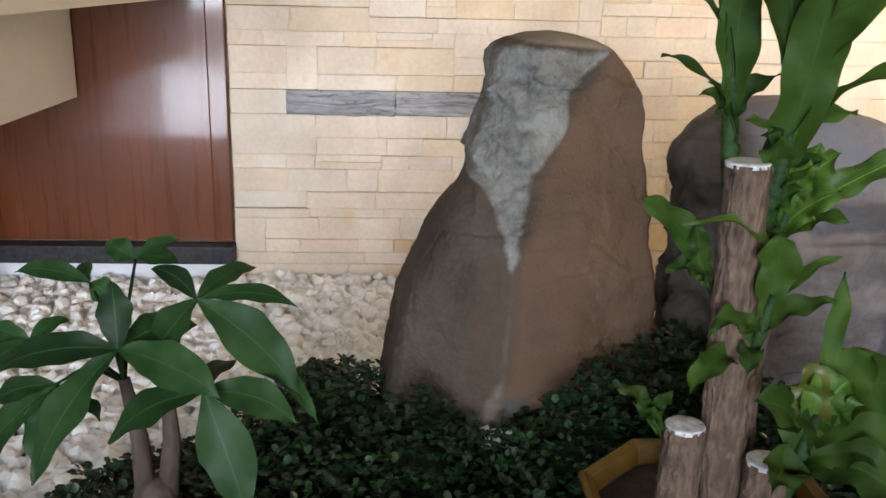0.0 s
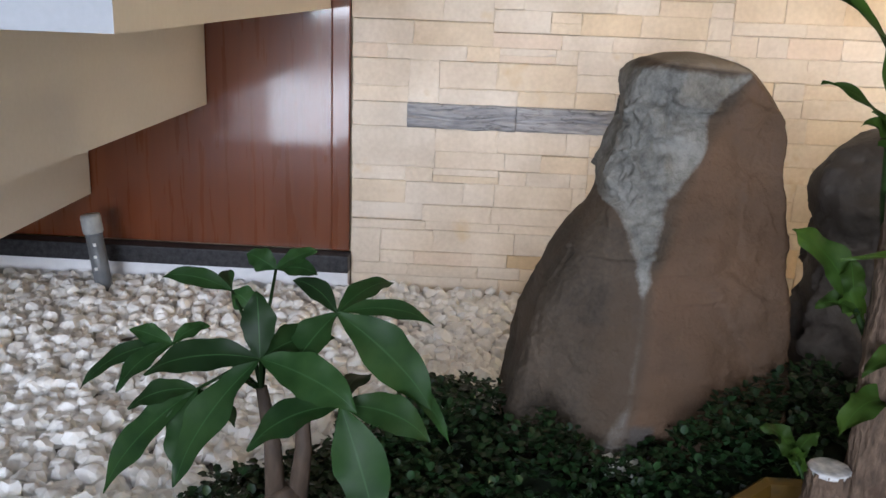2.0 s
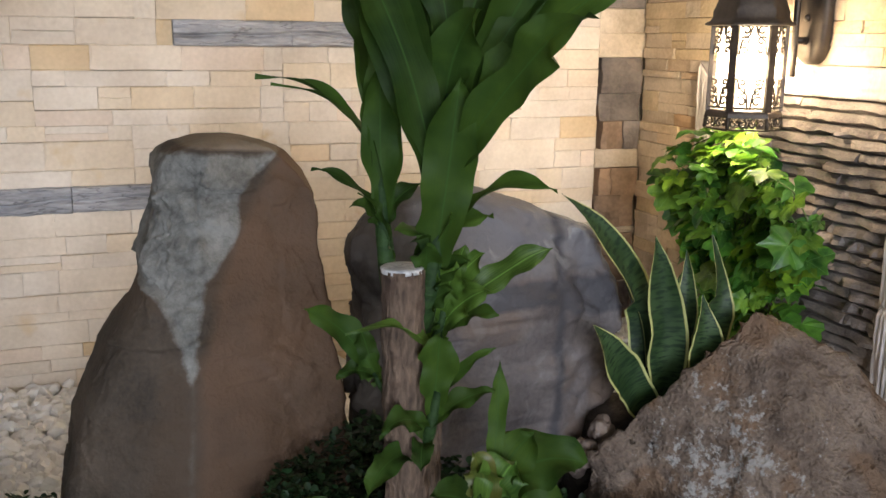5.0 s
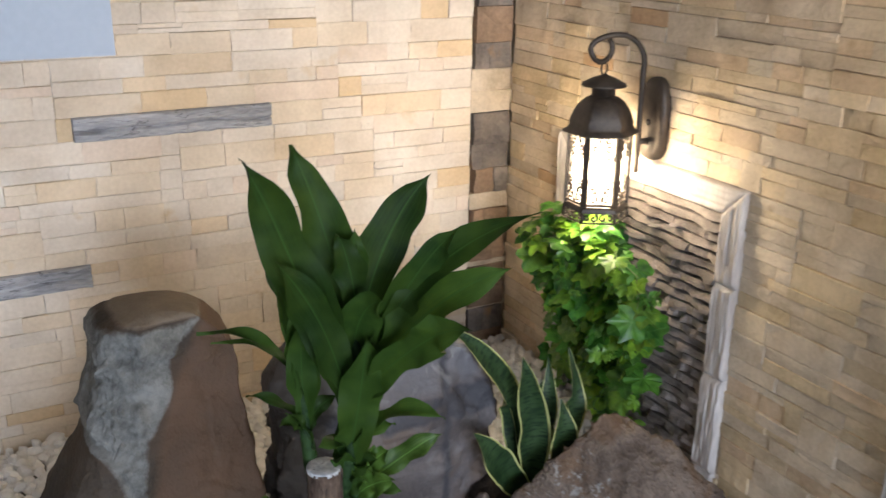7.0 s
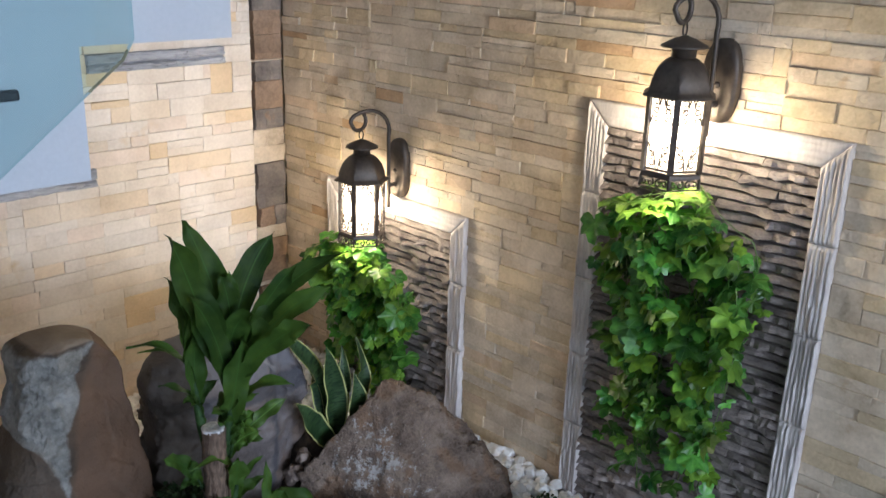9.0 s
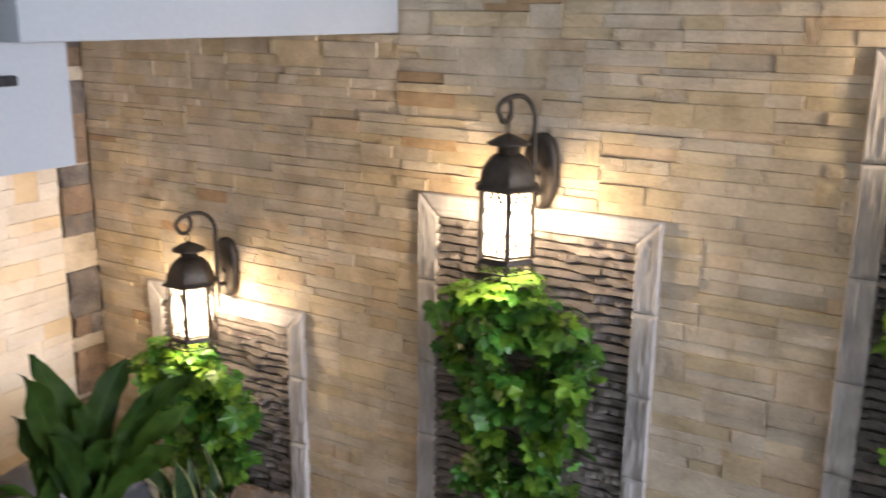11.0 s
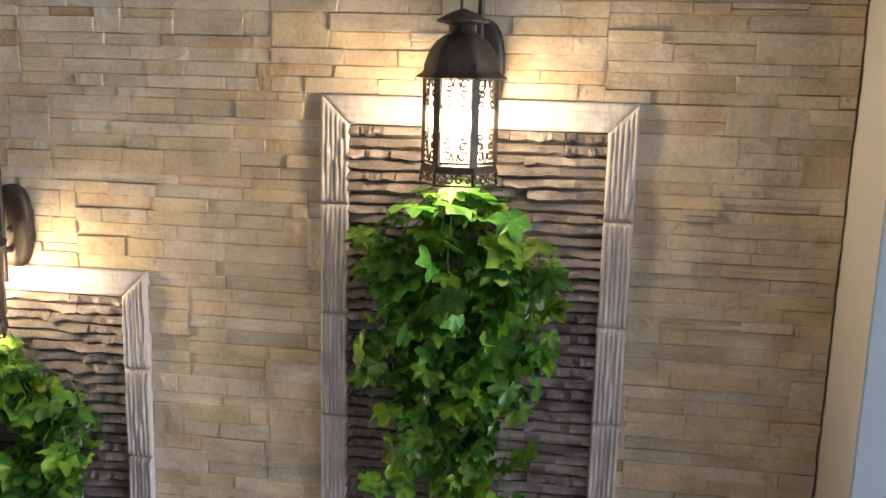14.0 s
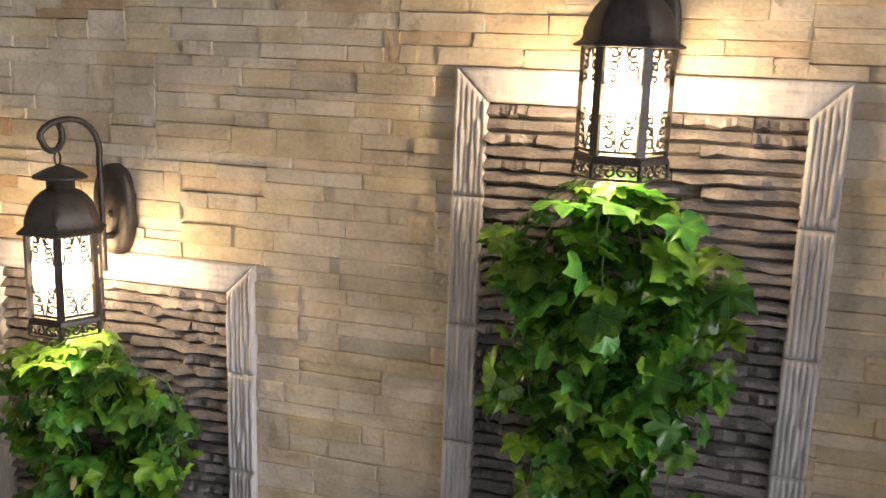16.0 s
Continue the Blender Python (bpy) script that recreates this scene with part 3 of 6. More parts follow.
# ---- the setting ----
XW, YW = 1.262, 1.822           # backing planes of the two stone walls
single("floor", box(-2.8, 1.45, -7.6, 0.22, -0.30, -0.12), FLOOR_TILE, "unseen polished floor of the hall, kept dark to limit bounced light", "floor", "structure")
single("garden_kerb", box(-2.8, XW, 0.22, 0.28, -0.30, 0.03, 0.006), STAIR_WHITE, "low white kerb edging the indoor garden bed", "kerb", "structure")
bed = single("ground", box(-2.8, XW, 0.28, YW, -0.30, 0.0), GRAVEL_BED, "gravel bed toned dark for the shade between the garden's white pebbles", "ground", "structure")
wall_north = single("wall_north", box(-2.8, 1.45, YW, 2.0, -0.3, 2.7), CREAM_MORTAR, "back wall clad in smooth cream sandstone strips", "wall", "structure")
wall_east = single("wall_east", box(XW, 1.45, -1.118, YW, -0.3, 2.7), MORTAR, "side wall clad in rough buff split stone strips", "wall", "structure")
painted = single("wall_east_painted", box(1.062, 1.45, -7.6, -1.121, -0.3, 2.7, 0.004), HALL_WHITE, "white painted wall toned blue-grey for daylight, with a cream return beside the stone cladding", "wall", "structure")
# the return towards the lanterns gets a warm, lighter colour than the daylit face
painted.data.materials.append(SOFFIT)
for q in painted.data.polygons:
    q.material_index = 1 if q.normal.y > 0.5 else 0
single("wall_west", box(-2.95, -2.8, -7.6, 2.0, -0.3, 2.7), HALL_PAINT, "plain pale wall closing the hall", "wall", "structure")
single("ceiling", box(-2.95, 1.45, -7.6, 2.0, 2.6, 2.75), STAIR_WHITE, "plain white ceiling", "ceiling", "structure")
south = bmesh.new()
for b in ((-2.95, -2.76, -0.3, 2.7), (1.1, 1.45, -0.3, 2.7), (-2.76, 1.1, -0.3, 0.2), (-2.76, 1.1, 2.3, 2.7)):
    box(b[0], b[1], -7.75, -7.6, b[2], b[3], 0, south)
single("wall_south", south, PAINT_CREAM, "cream wall with a wide window opening", "wall", "structure")

# staircase over the garden: saw-tooth soffit, dark treads, a landing against the side wall
RISE, RUN, SX, SZ, Y0 = 0.1905, 0.245, -0.300, 0.560, 0.785
stairs = thing("staircase", (-1.0, 1.3, 0.0), "white plastered concrete staircase with a saw-tooth soffit and black tread edges", "staircase", kind="structure")
flight = bmesh.new()
outline_low, outline_high = [], []
for k in range(-3, 4):
    cx, cz = SX + RUN * k, SZ + RISE * k
    outline_low += [(cx, cz), (cx, cz + RISE)]
    outline_high += [(cx - 0.12, cz + 0.130), (cx - 0.12, cz + RISE + 0.130)]
x_low = SX - RUN * 3 - RUN
outline = [(x_low, SZ - 3 * RISE)] + outline_low[:-1] + [(SX + RUN * 3, SZ + RISE * 4 + 0.130), (SX + RUN * 3 - 0.12, SZ + RISE * 4 + 0.130)] + outline_high[:-1][::-1] + [(x_low, SZ - 3 * RISE + 0.13)]
front = [flight.verts.new((x, Y0, z)) for x, z in outline]
back = [flight.verts.new((x, YW - 0.024, z)) for x, z in outline]
flight.faces.new(front)
flight.faces.new(back[::-1])
for i in range(len(front)):
    j = (i + 1) % len(front)
    flight.faces.new((front[j], front[i], back[i], back[j]))
bmesh.ops.recalc_face_normals(flight, faces=flight.faces[:])
fl = part("flight", flight, STAIR_WHITE, stairs, smooth=False)
fl.data.materials.append(SOFFIT)                # the stepped underside is painted cream
for p in fl.data.polygons:
    p.material_index = 1 if abs(p.normal.y) < 0.5 else 0
part("landing", box(SX + RUN * 3 - 0.116, XW - 0.03, 0.725, YW - 0.024, 1.318, 1.49, 0.003), STAIR_WHITE, stairs, smooth=False)
for k in range(-2, 4):
    cx, cz = SX + RUN * k, SZ + RISE * k
    tread = part("tread", box(cx - RUN - 0.14, cx - 0.123, Y0 + 0.004, YW - 0.03, cz + 0.133, cz + 0.154, 0.002), TREAD, stairs, "polished pale stone tread", smooth=False)
    part("nosing", box(cx - RUN - 0.15, cx - 0.090, Y0 - 0.010, Y0 + 0.003, cz + 0.125, cz + 0.140, 0.004), GRANITE, tread, "black tread edge", smooth=False)
glass = bmesh.new()
gpts = [(-0.55, 0.50), (0.245, 1.112), (0.262, 1.14), (0.262, 1.95), (-0.55, 1.33)]
ga = [glass.verts.new((x, Y0 - 0.022, z)) for x, z in gpts]
gc = [glass.verts.new((x, Y0 - 0.012, z)) for x, z in gpts]
glass.faces.new(ga)
glass.faces.new(gc[::-1])
for i in range(len(ga)):
    glass.faces.new((ga[(i + 1) % len(ga)], ga[i], gc[i], gc[(i + 1) % len(ga)]))
bmesh.ops.recalc_face_normals(glass, faces=glass.faces[:])
g1 = part("glass_panel", glass, GLASS, stairs, "clear greenish balustrade glass", smooth=False)
g1.visible_shadow = False
g2 = part("glass_panel", box(0.285, 1.22, 0.703, 0.713, 1.40, 2.05, 0.001), GLASS, stairs, "clear greenish balustrade glass", smooth=False)
g2.visible_shadow = False

# cupboard front under the stairs with its granite sill and white base
cup = thing("cupboard", (-1.0, 1.83, 0.0), "varnished red-brown wooden cupboard front under the stairs", "cupboard", kind="structure")
part("panel", box(-1.9, -0.2998, 1.806, 1.815, 0.085, 1.30, 0.001), WOOD, cup, smooth=False)
part("stile", box(-0.299, -0.262, 1.798, 1.812, 0.085, 1.30, 0.003), WOOD, cup, smooth=False)
sill = part("sill", box(-1.9, -0.259, 1.766, 1.806, 0.047, 0.083, 0.003), GRANITE, cup, "black granite sill", smooth=False)
part("base_board", box(-1.9, -0.261, 1.778, 1.806, -0.02, 0.046, 0.002), SKIRTING, cup, "white painted base", smooth=False)

# ---- decorative frames with slate panels on the side wall ----
FRAMES = ((1.018, 1.574, 0.624), (0.111, 0.671, 0.974), (-0.775, -0.227, 1.314))   # y from, y to, top
FW = 0.050


def moulding_grid(length, width, seed, mitre0=0.0, mitre1=0.0, ribs=5, rough=0.6):
    """A grooved strip lying in x (length) and z (width), its face towards -y."""
    bm = bmesh.new()
    nl, nw = max(int(length / 0.009), 6), ribs * 4
    r = random.Random(seed)
    cells = [[r.random() for _ in range(12)] for _ in range(ribs + 2)]
    grid = []
    for i in range(nl + 1):
        row = []
        for j in range(nw + 1):
            v = j / nw
            lo, hi = mitre0 * v * width, length - mitre1 * v * width
            u = lo + (hi - lo) * i / nl
            rib = v * ribs + 0.10 * noise.noise(Vector((u * 22, v * 3, seed))) * rough
            fr = rib - math.floor(rib)
            h = math.sin(math.pi * fr) ** 0.6
            c = cells[int(rib) % len(cells)][int(u / 0.05 + 3 * cells[int(rib) % len(cells)][0]) % 12]
            y = -0.011 - 0.008 * h * (0.35 + 0.85 * c) * rough - 0.0015 * noise.noise(Vector((u * 40, v * 9, seed)))
            if j in (0, nw) or i in (0, nl):
                y = -0.010
            row.append(bm.verts.new((u, y, v * width)))
        grid.append(row)
    for a, b in zip(grid, grid[1:]):
        for k in range(nw):
            bm.faces.new((a[k], b[k], b[k + 1], a[k + 1]))
    edge = [grid[0], grid[-1], [g[0] for g in grid], [g[-1] for g in grid]]
    for e in edge:
        low = [bm.verts.new((v.co.x, 0.02, v.co.z)) for v in e]
        for i in range(len(e) - 1):
            bm.faces.new((e[i], e[i + 1], low[i + 1], low[i]))
    bmesh.ops.recalc_face_normals(bm, faces=bm.faces[:])
    return bm


def slate_template(seed):
    """A slate strip of unit length and height with a broken, overhanging lower lip, its face towards -y."""
    r = random.Random(seed)
    bm = bmesh.new()
    n = 13
    rows = []
    ph = r.uniform(0, 20)
    for i in range(n + 1):
        u = -0.5 + i / n
        lip = 0.70 + 0.55 * noise.noise(Vector((u * 3.6, ph, 0.3))) + r.uniform(-0.09, 0.09)
        wob = 0.26 * noise.noise(Vector((u * 4.2, ph, 7))) + r.uniform(-0.05, 0.05)
        prof = ((0.0, 0.52), (-0.34 - 0.12 * lip, 0.44 + wob * 0.5), (-0.78 * lip - 0.06, 0.10 + wob), (-lip, -0.20 + wob), (-0.40 * lip, -0.44 + wob * 0.6), (0.0, -0.5))
        rows.append([bm.verts.new((u, y, z)) for y, z in prof])
    for a, b in zip(rows, rows[1:]):
        for k in range(5):
            bm.faces.new((a[k], b[k], b[k + 1], a[k + 1]))
    bm.faces.new(rows[0])
    bm.faces.new(rows[-1][::-1])
    bmesh.ops.recalc_face_normals(bm, faces=bm.faces[:])
    return mesh_of("slate_strip", bm, SLATE, smooth=False)


SLATE_MESHES = [slate_template(s) for s in range(10)]
EAST = Matrix.Rotation(radians(-90), 4, "Z")     # turns a face towards -y into one towards -x
for fi, (ya, yb, top) in enumerate(FRAMES):
    fr = thing("slate_panel", (1.245, (ya + yb) / 2, 0.0), "dark slate strip panel in a whitewashed grooved frame", "wall panel", "framed slate panels")
    part("backing", box(1.249, 1.2615, ya + 0.03, yb - 0.03, -0.01, top - 0.03), COLUMN_DARK, fr, "dark backing")
    # top strip, then the side strips in tiles
    bm = moulding_grid(yb - ya, FW, 3 + fi, 1.0, 1.0, 4, 0.35)
    bmesh.ops.transform(bm, matrix=Matrix.Translation((1.243, yb, top)) @ EAST @ Matrix.Diagonal((1, 1, -1, 1)), verts=bm.verts[:])
    bmesh.ops.recalc_face_normals(bm, faces=bm.faces[:])
    part("top_moulding", bm, MOULDING, fr)
    for sgn, y in ((1, yb), (-1, ya)):
        z = top
        k = 0
        while z > 0.0:
            ln = 0.19 + 0.012 * math.sin(5 * k + fi + sgn)
            lo = max(z - ln, -0.02)
            bm = moulding_grid(z - lo, FW, 11 + 7 * k + fi + sgn, 1.0 if k == 0 else 0.0, 0.0, 6, 0.75)
            # length runs down the wall, width inwards
            m = Matrix(((0, 1, 0, 1.243), (0, 0, -sgn, y), (-1, 0, 0, z), (0, 0, 0, 1)))
            bmesh.ops.transform(bm, matrix=m, verts=bm.verts[:])
            bmesh.ops.recalc_face_normals(bm, faces=bm.faces[:])
            part("side_moulding", bm, MOULDING, fr)
            z = lo - 0.0015
            k += 1
    # slate strips
    r = random.Random(40 + fi)
    z = top - FW - 0.013
    while z > -0.01:
        y = ya + FW - 0.002
        h = r.uniform(0.0180, 0.0220)
        while y < yb - FW - 0.01:
            ln = min(r.uniform(0.07, 0.24), yb - FW + 0.002 - y)
            if yb - FW - (y + ln) < 0.04:
                ln = yb - FW + 0.002 - y
            ob = new("slate_strip", SLATE_MESHES[r.randrange(10)])
            ob.parent = fr
            ob.matrix_basis = Matrix.Translation(Vector((1.250, y + ln / 2, z)) - BASE[fr]) @ EAST @ Matrix.Diagonal((ln - 0.0014, r.uniform(0.022, 0.029), h, 1))
            y += ln
        z -= h

# ---- standing rocks ----


def cut_flat(bm, planes, keep=0.92, seed=1):
    """Shaves a body flat along random planes just inside its surface."""
    r = random.Random(seed)
    c = sum((v.co for v in bm.verts), Vector()) / len(bm.verts)
    for q in range(planes):
        a, e = r.uniform(0, 2 * math.pi), r.uniform(-0.25, 0.75)
        d = Vector((math.cos(a) * math.cos(e), math.sin(a) * math.cos(e), math.sin(e)))
        far = max((v.co - c).dot(d) for v in bm.verts) * r.uniform(keep, keep + 0.05)
        for v in bm.verts:
            over = (v.co - c).dot(d) - far
            if over > 0:
                v.co -= d * over * 0.9


def standing_rock(levels, seed, chip=None, n=150, rows=150, power=3.2, rough=0.008, ridge=None, planes=6):
    """A rock lofted through level outlines: height, left, right, front, back."""
    bm = bmesh.new()
    zs = [l[0] for l in levels]
    rings = []
    for i in range(rows + 1):
        z = zs[0] + (zs[-1] - zs[0]) * i / rows
        xl, xr, yf, yb = (float(np.interp(z, zs, [l[q] for l in levels])) for q in (1, 2, 3, 4))
        ring = []
        for k in range(n):
            a = 2 * math.pi * k / n
            c, s = math.cos(a), math.sin(a)
            x = (xl + xr) / 2 + (xr - xl) / 2 * math.copysign(abs(c) ** (2 / power), c)
            y = (yf + yb) / 2 + (yb - yf) / 2 * math.copysign(abs(s) ** (2 / power), s)
            if ridge and s < 0:
                rx = ridge[0] + ridge[1] * z
                y += min(0.09, (ridge[2] if x > rx else ridge[3]) * abs(x - rx)) * -s
            p = Vector((x, y, z))
            out = Vector((c, s, 0))
            d = rough * bump_noise(p + Vector((seed, 0, 0)), 7) + 0.35 * rough * bump_noise(p + Vector((seed, 3, 0)), 30)
            # broad flat facets
            d += rough * 0.8 * (abs(noise.noise(p * 5.5 + Vector((seed, 9, 1)))) - 0.2)
            d += rough * (1.5 * facets(p, 9, seed) + 0.6 * facets(p, 26, seed))
            if chip and s < 0.35:
                m = chip(x, z) * min(1.0, max(0.0, 0.15 - 1.6 * s))
                d += m * (-0.010 + 0.008 * noise.noise(p * 12 + Vector((seed, 0, 5))) + 0.036 * facets(p, 12, 3.0) + 0.022 * facets(p, 27, 6.0) + 0.011 * facets(p, 60, 2.0) + 0.003 * bump_noise(p, 80))
            ring.append(bm.verts.new(p + out * d))
        rings.append(ring)
    for a, b in zip(rings, rings[1:]):
        for k in range(n):
            bm.faces.new((a[k], a[(k + 1) % n], b[(k + 1) % n], b[k]))
    top = bm.verts.new(sum((v.co for v in rings[-1]), Vector()) / n + Vector((0, 0, 0.004)))
    for k in range(n):
        bm.faces.new((rings[-1][k], rings[-1][(k + 1) % n], top))
    bm.faces.new(rings[0][::-1])
    cut_flat(bm, planes, 0.93, int(seed))
    return bm


def tall_chip(x, z):
    e = min(float(np.interp(z, *zip(*CHIP_RIGHT))) - x, x - float(np.interp(z, *zip(*CHIP_LEFT))), 0.25 * (0.560 - 0.10 * x - z))
    return max(0.0, min(1.0, e * 90))


TALL = ((-0.02, 0.050, 0.395, 0.99, 1.27), (0.10, 0.048, 0.392, 1.00, 1.27), (0.13, 0.053, 0.391, 1.005, 1.27), (0.20, 0.066, 0.388, 1.015, 1.265), (0.25, 0.084, 0.384, 1.025, 1.26), (0.31, 0.117, 0.377, 1.04, 1.25), (0.350, 0.138, 0.373, 1.05, 1.245),
        (0.378, 0.148, 0.370, 1.062, 1.24), (0.395, 0.149, 0.367, 1.07, 1.24), (0.42, 0.158, 0.366, 1.085, 1.235), (0.455, 0.172, 0.364, 1.10, 1.23), (0.490, 0.175, 0.364, 1.106, 1.25), (0.503, 0.176, 0.357, 1.108, 1.255), (0.513, 0.177, 0.347, 1.110, 1.255), (0.522, 0.184, 0.330, 1.113, 1.25), (0.531, 0.205, 0.304, 1.120, 1.24), (0.538, 0.235, 0.272, 1.140, 1.22))
single("standing_rock", standing_rock(TALL, 2.0, tall_chip, n=240, rows=210, rough=0.0085, ridge=(0.172, 0.11, 0.42, 0.26), planes=3, power=5.0), ROCK_BROWN, "tall brown weathered standing rock with a chipped grey face", "rock", smooth=True, group="garden rocks")
WIDE = ((-0.02, 0.425, 0.70, 1.04, 1.24), (0.05, 0.42, 0.728, 1.035, 1.24), (0.13, 0.418, 0.776, 1.03, 1.24), (0.20, 0.416, 0.798, 1.03, 1.24), (0.30, 0.415, 0.792, 1.035, 1.24), (0.38, 0.412, 0.762, 1.045, 1.23),
        (0.412, 0.414, 0.735, 1.055, 1.225), (0.440, 0.430, 0.665, 1.07, 1.21), (0.455, 0.465, 0.625, 1.09, 1.20), (0.466, 0.51, 0.58, 1.11, 1.18))
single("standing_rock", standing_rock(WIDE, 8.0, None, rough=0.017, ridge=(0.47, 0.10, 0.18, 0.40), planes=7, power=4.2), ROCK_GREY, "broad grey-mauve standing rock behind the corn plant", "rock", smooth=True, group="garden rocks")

bm = bmesh.new()
for p in ((0.70, 1.03, -0.02), (0.73, 0.96, -0.02), (0.80, 0.885, -0.02), (0.88, 0.79, -0.02), (0.965, 0.71, -0.02), (1.06, 0.685, -0.02), (1.145, 0.72, -0.02), (1.155, 0.82, -0.02), (1.08, 0.97, -0.02), (0.90, 1.06, -0.02),
          (0.702, 1.0, 0.125), (0.756, 0.98, 0.183), (0.835, 0.965, 0.243), (0.897, 0.942, 0.322), (0.93, 0.95, 0.312), (1.0, 0.885, 0.262), (1.085, 0.84, 0.180), (1.15, 0.765, 0.055), (0.80, 0.885, 0.10), (0.90, 0.785, 0.10), (0.985, 0.71, 0.05), (1.07, 0.70, 0.075), (0.98, 0.98, 0.22)):
    bm.verts.new(p)
bmesh.ops.convex_hull(bm, input=bm.verts[:])
bmesh.ops.delete(bm, geom=[v for v in bm.verts if not v.link_faces], context="VERTS")
bmesh.ops.triangulate(bm, faces=bm.faces[:])
for cut in range(7):
    long_edges = [e for e in bm.edges if e.calc_length() > 0.0085]
    bmesh.ops.subdivide_edges(bm, edges=long_edges, cuts=1)
    bmesh.ops.triangulate(bm, faces=bm.faces[:])
for i in range(1):
    bmesh.ops.smooth_vert(bm, verts=bm.verts[:], factor=0.5, use_axis_x=True, use_axis_y=True, use_axis_z=True)
bm.normal_update()
for v in bm.verts:
    v.co += v.normal * (0.006 * bump_noise(v.co, 9) + 0.018 * facets(v.co, 7, 2.0) + 0.015 * facets(v.co, 19, 5.0) + 0.010 * facets(v.co, 42, 1.0) + 0.0022 * noise.noise(v.co * 110) + 0.003 * bump_noise(v.co, 60))
single("boulder", bm, ROCK_BOULDER, "russet boulder with white lichen flecks lying in the garden", "rock", smooth=True, group="garden rocks")

# ---- timber inlays and the corner column of the back wall ----


def timber(x0, x1, z0, z1, seed):
    bm = bmesh.new()
    nl, nw = 120, 26
    grid = []
    for i in range(nl + 1):
        row = []
        for j in range(nw + 1):
            x, z = x0 + (x1 - x0) * i / nl, z0 + (z1 - z0) * j / nw
            crack = abs(z - (z0 + (z1 - z0) * (0.45 + 0.18 * noise.noise(Vector((x * 9, seed, 0))))))
            y = 1.788 + 0.007 * noise.noise(Vector((x * 16, z * 60, seed))) + 0.004 * noise.noise(Vector((x * 45, z * 150, seed))) + 0.012 * max(0.0, 1 - crack / 0.0045)
            if j in (0, nw):
                z += 0.002 * noise.noise(Vector((x * 30, j, seed)))
                y += 0.004
            row.append(bm.verts.new((x, y, z)))
        grid.append(row)
    for a, b in zip(grid, grid[1:]):
        for k in range(nw):
            bm.faces.new((a[k], b[k], b[k + 1], a[k + 1]))
    for e in (grid[0], grid[-1], [g[0] for g in grid], [g[-1] for g in grid]):
        low = [bm.verts.new((v.co.x, 1.8215, v.co.z)) for v in e]
        for i in range(len(e) - 1):
            bm.faces.new((e[i], e[i + 1], low[i + 1], low[i]))
    bmesh.ops.recalc_face_normals(bm, faces=bm.faces[:])
    return bm


LOGS = ((-0.150, 0.253, 0.343, 0.390), (0.252, 0.644, 0.643, 0.690), (0.648, 1.042, 0.935, 0.982))
for i, lg in enumerate(LOGS):
    strip = thing("timber_strip", (lg[0], 1.80, lg[2]), "grey weathered timber strip set into the cream stone wall", "timber strip", "timber strips")
    mid = lg[0] + (lg[1] - lg[0]) * (0.52, 0.55, 0.62)[i]
    part("block", timber(lg[0], mid - 0.0006, lg[2], lg[3], 5.0 * i), GREY_LOG, strip)
    part("block", timber(mid + 0.0006, lg[1], lg[2] + 0.0005, lg[3], 5.0 * i + 2), GREY_LOG, strip)

# ---- wall lanterns ----


def spiral(cx, cz, r, turn, start, hand, y, n=12):
    """A flat scroll about (cx, cz) in a face at depth y."""
    pts = []
    for i in range(n + 1):
        s = i / n
        a = start + hand * turn * s
        q = r * (1 - 0.80 * s)
        pts.append((cx + q * math.cos(a), y, cz + q * math.sin(a)))
    return pts


def face_tube(bm, pts, radius, ang, centre):
    m = Matrix.Translation(centre) @ Matrix.Rotation(ang, 4, "Z")
    tube(bm, [m @ Vector(p) for p in pts], radius, 4)


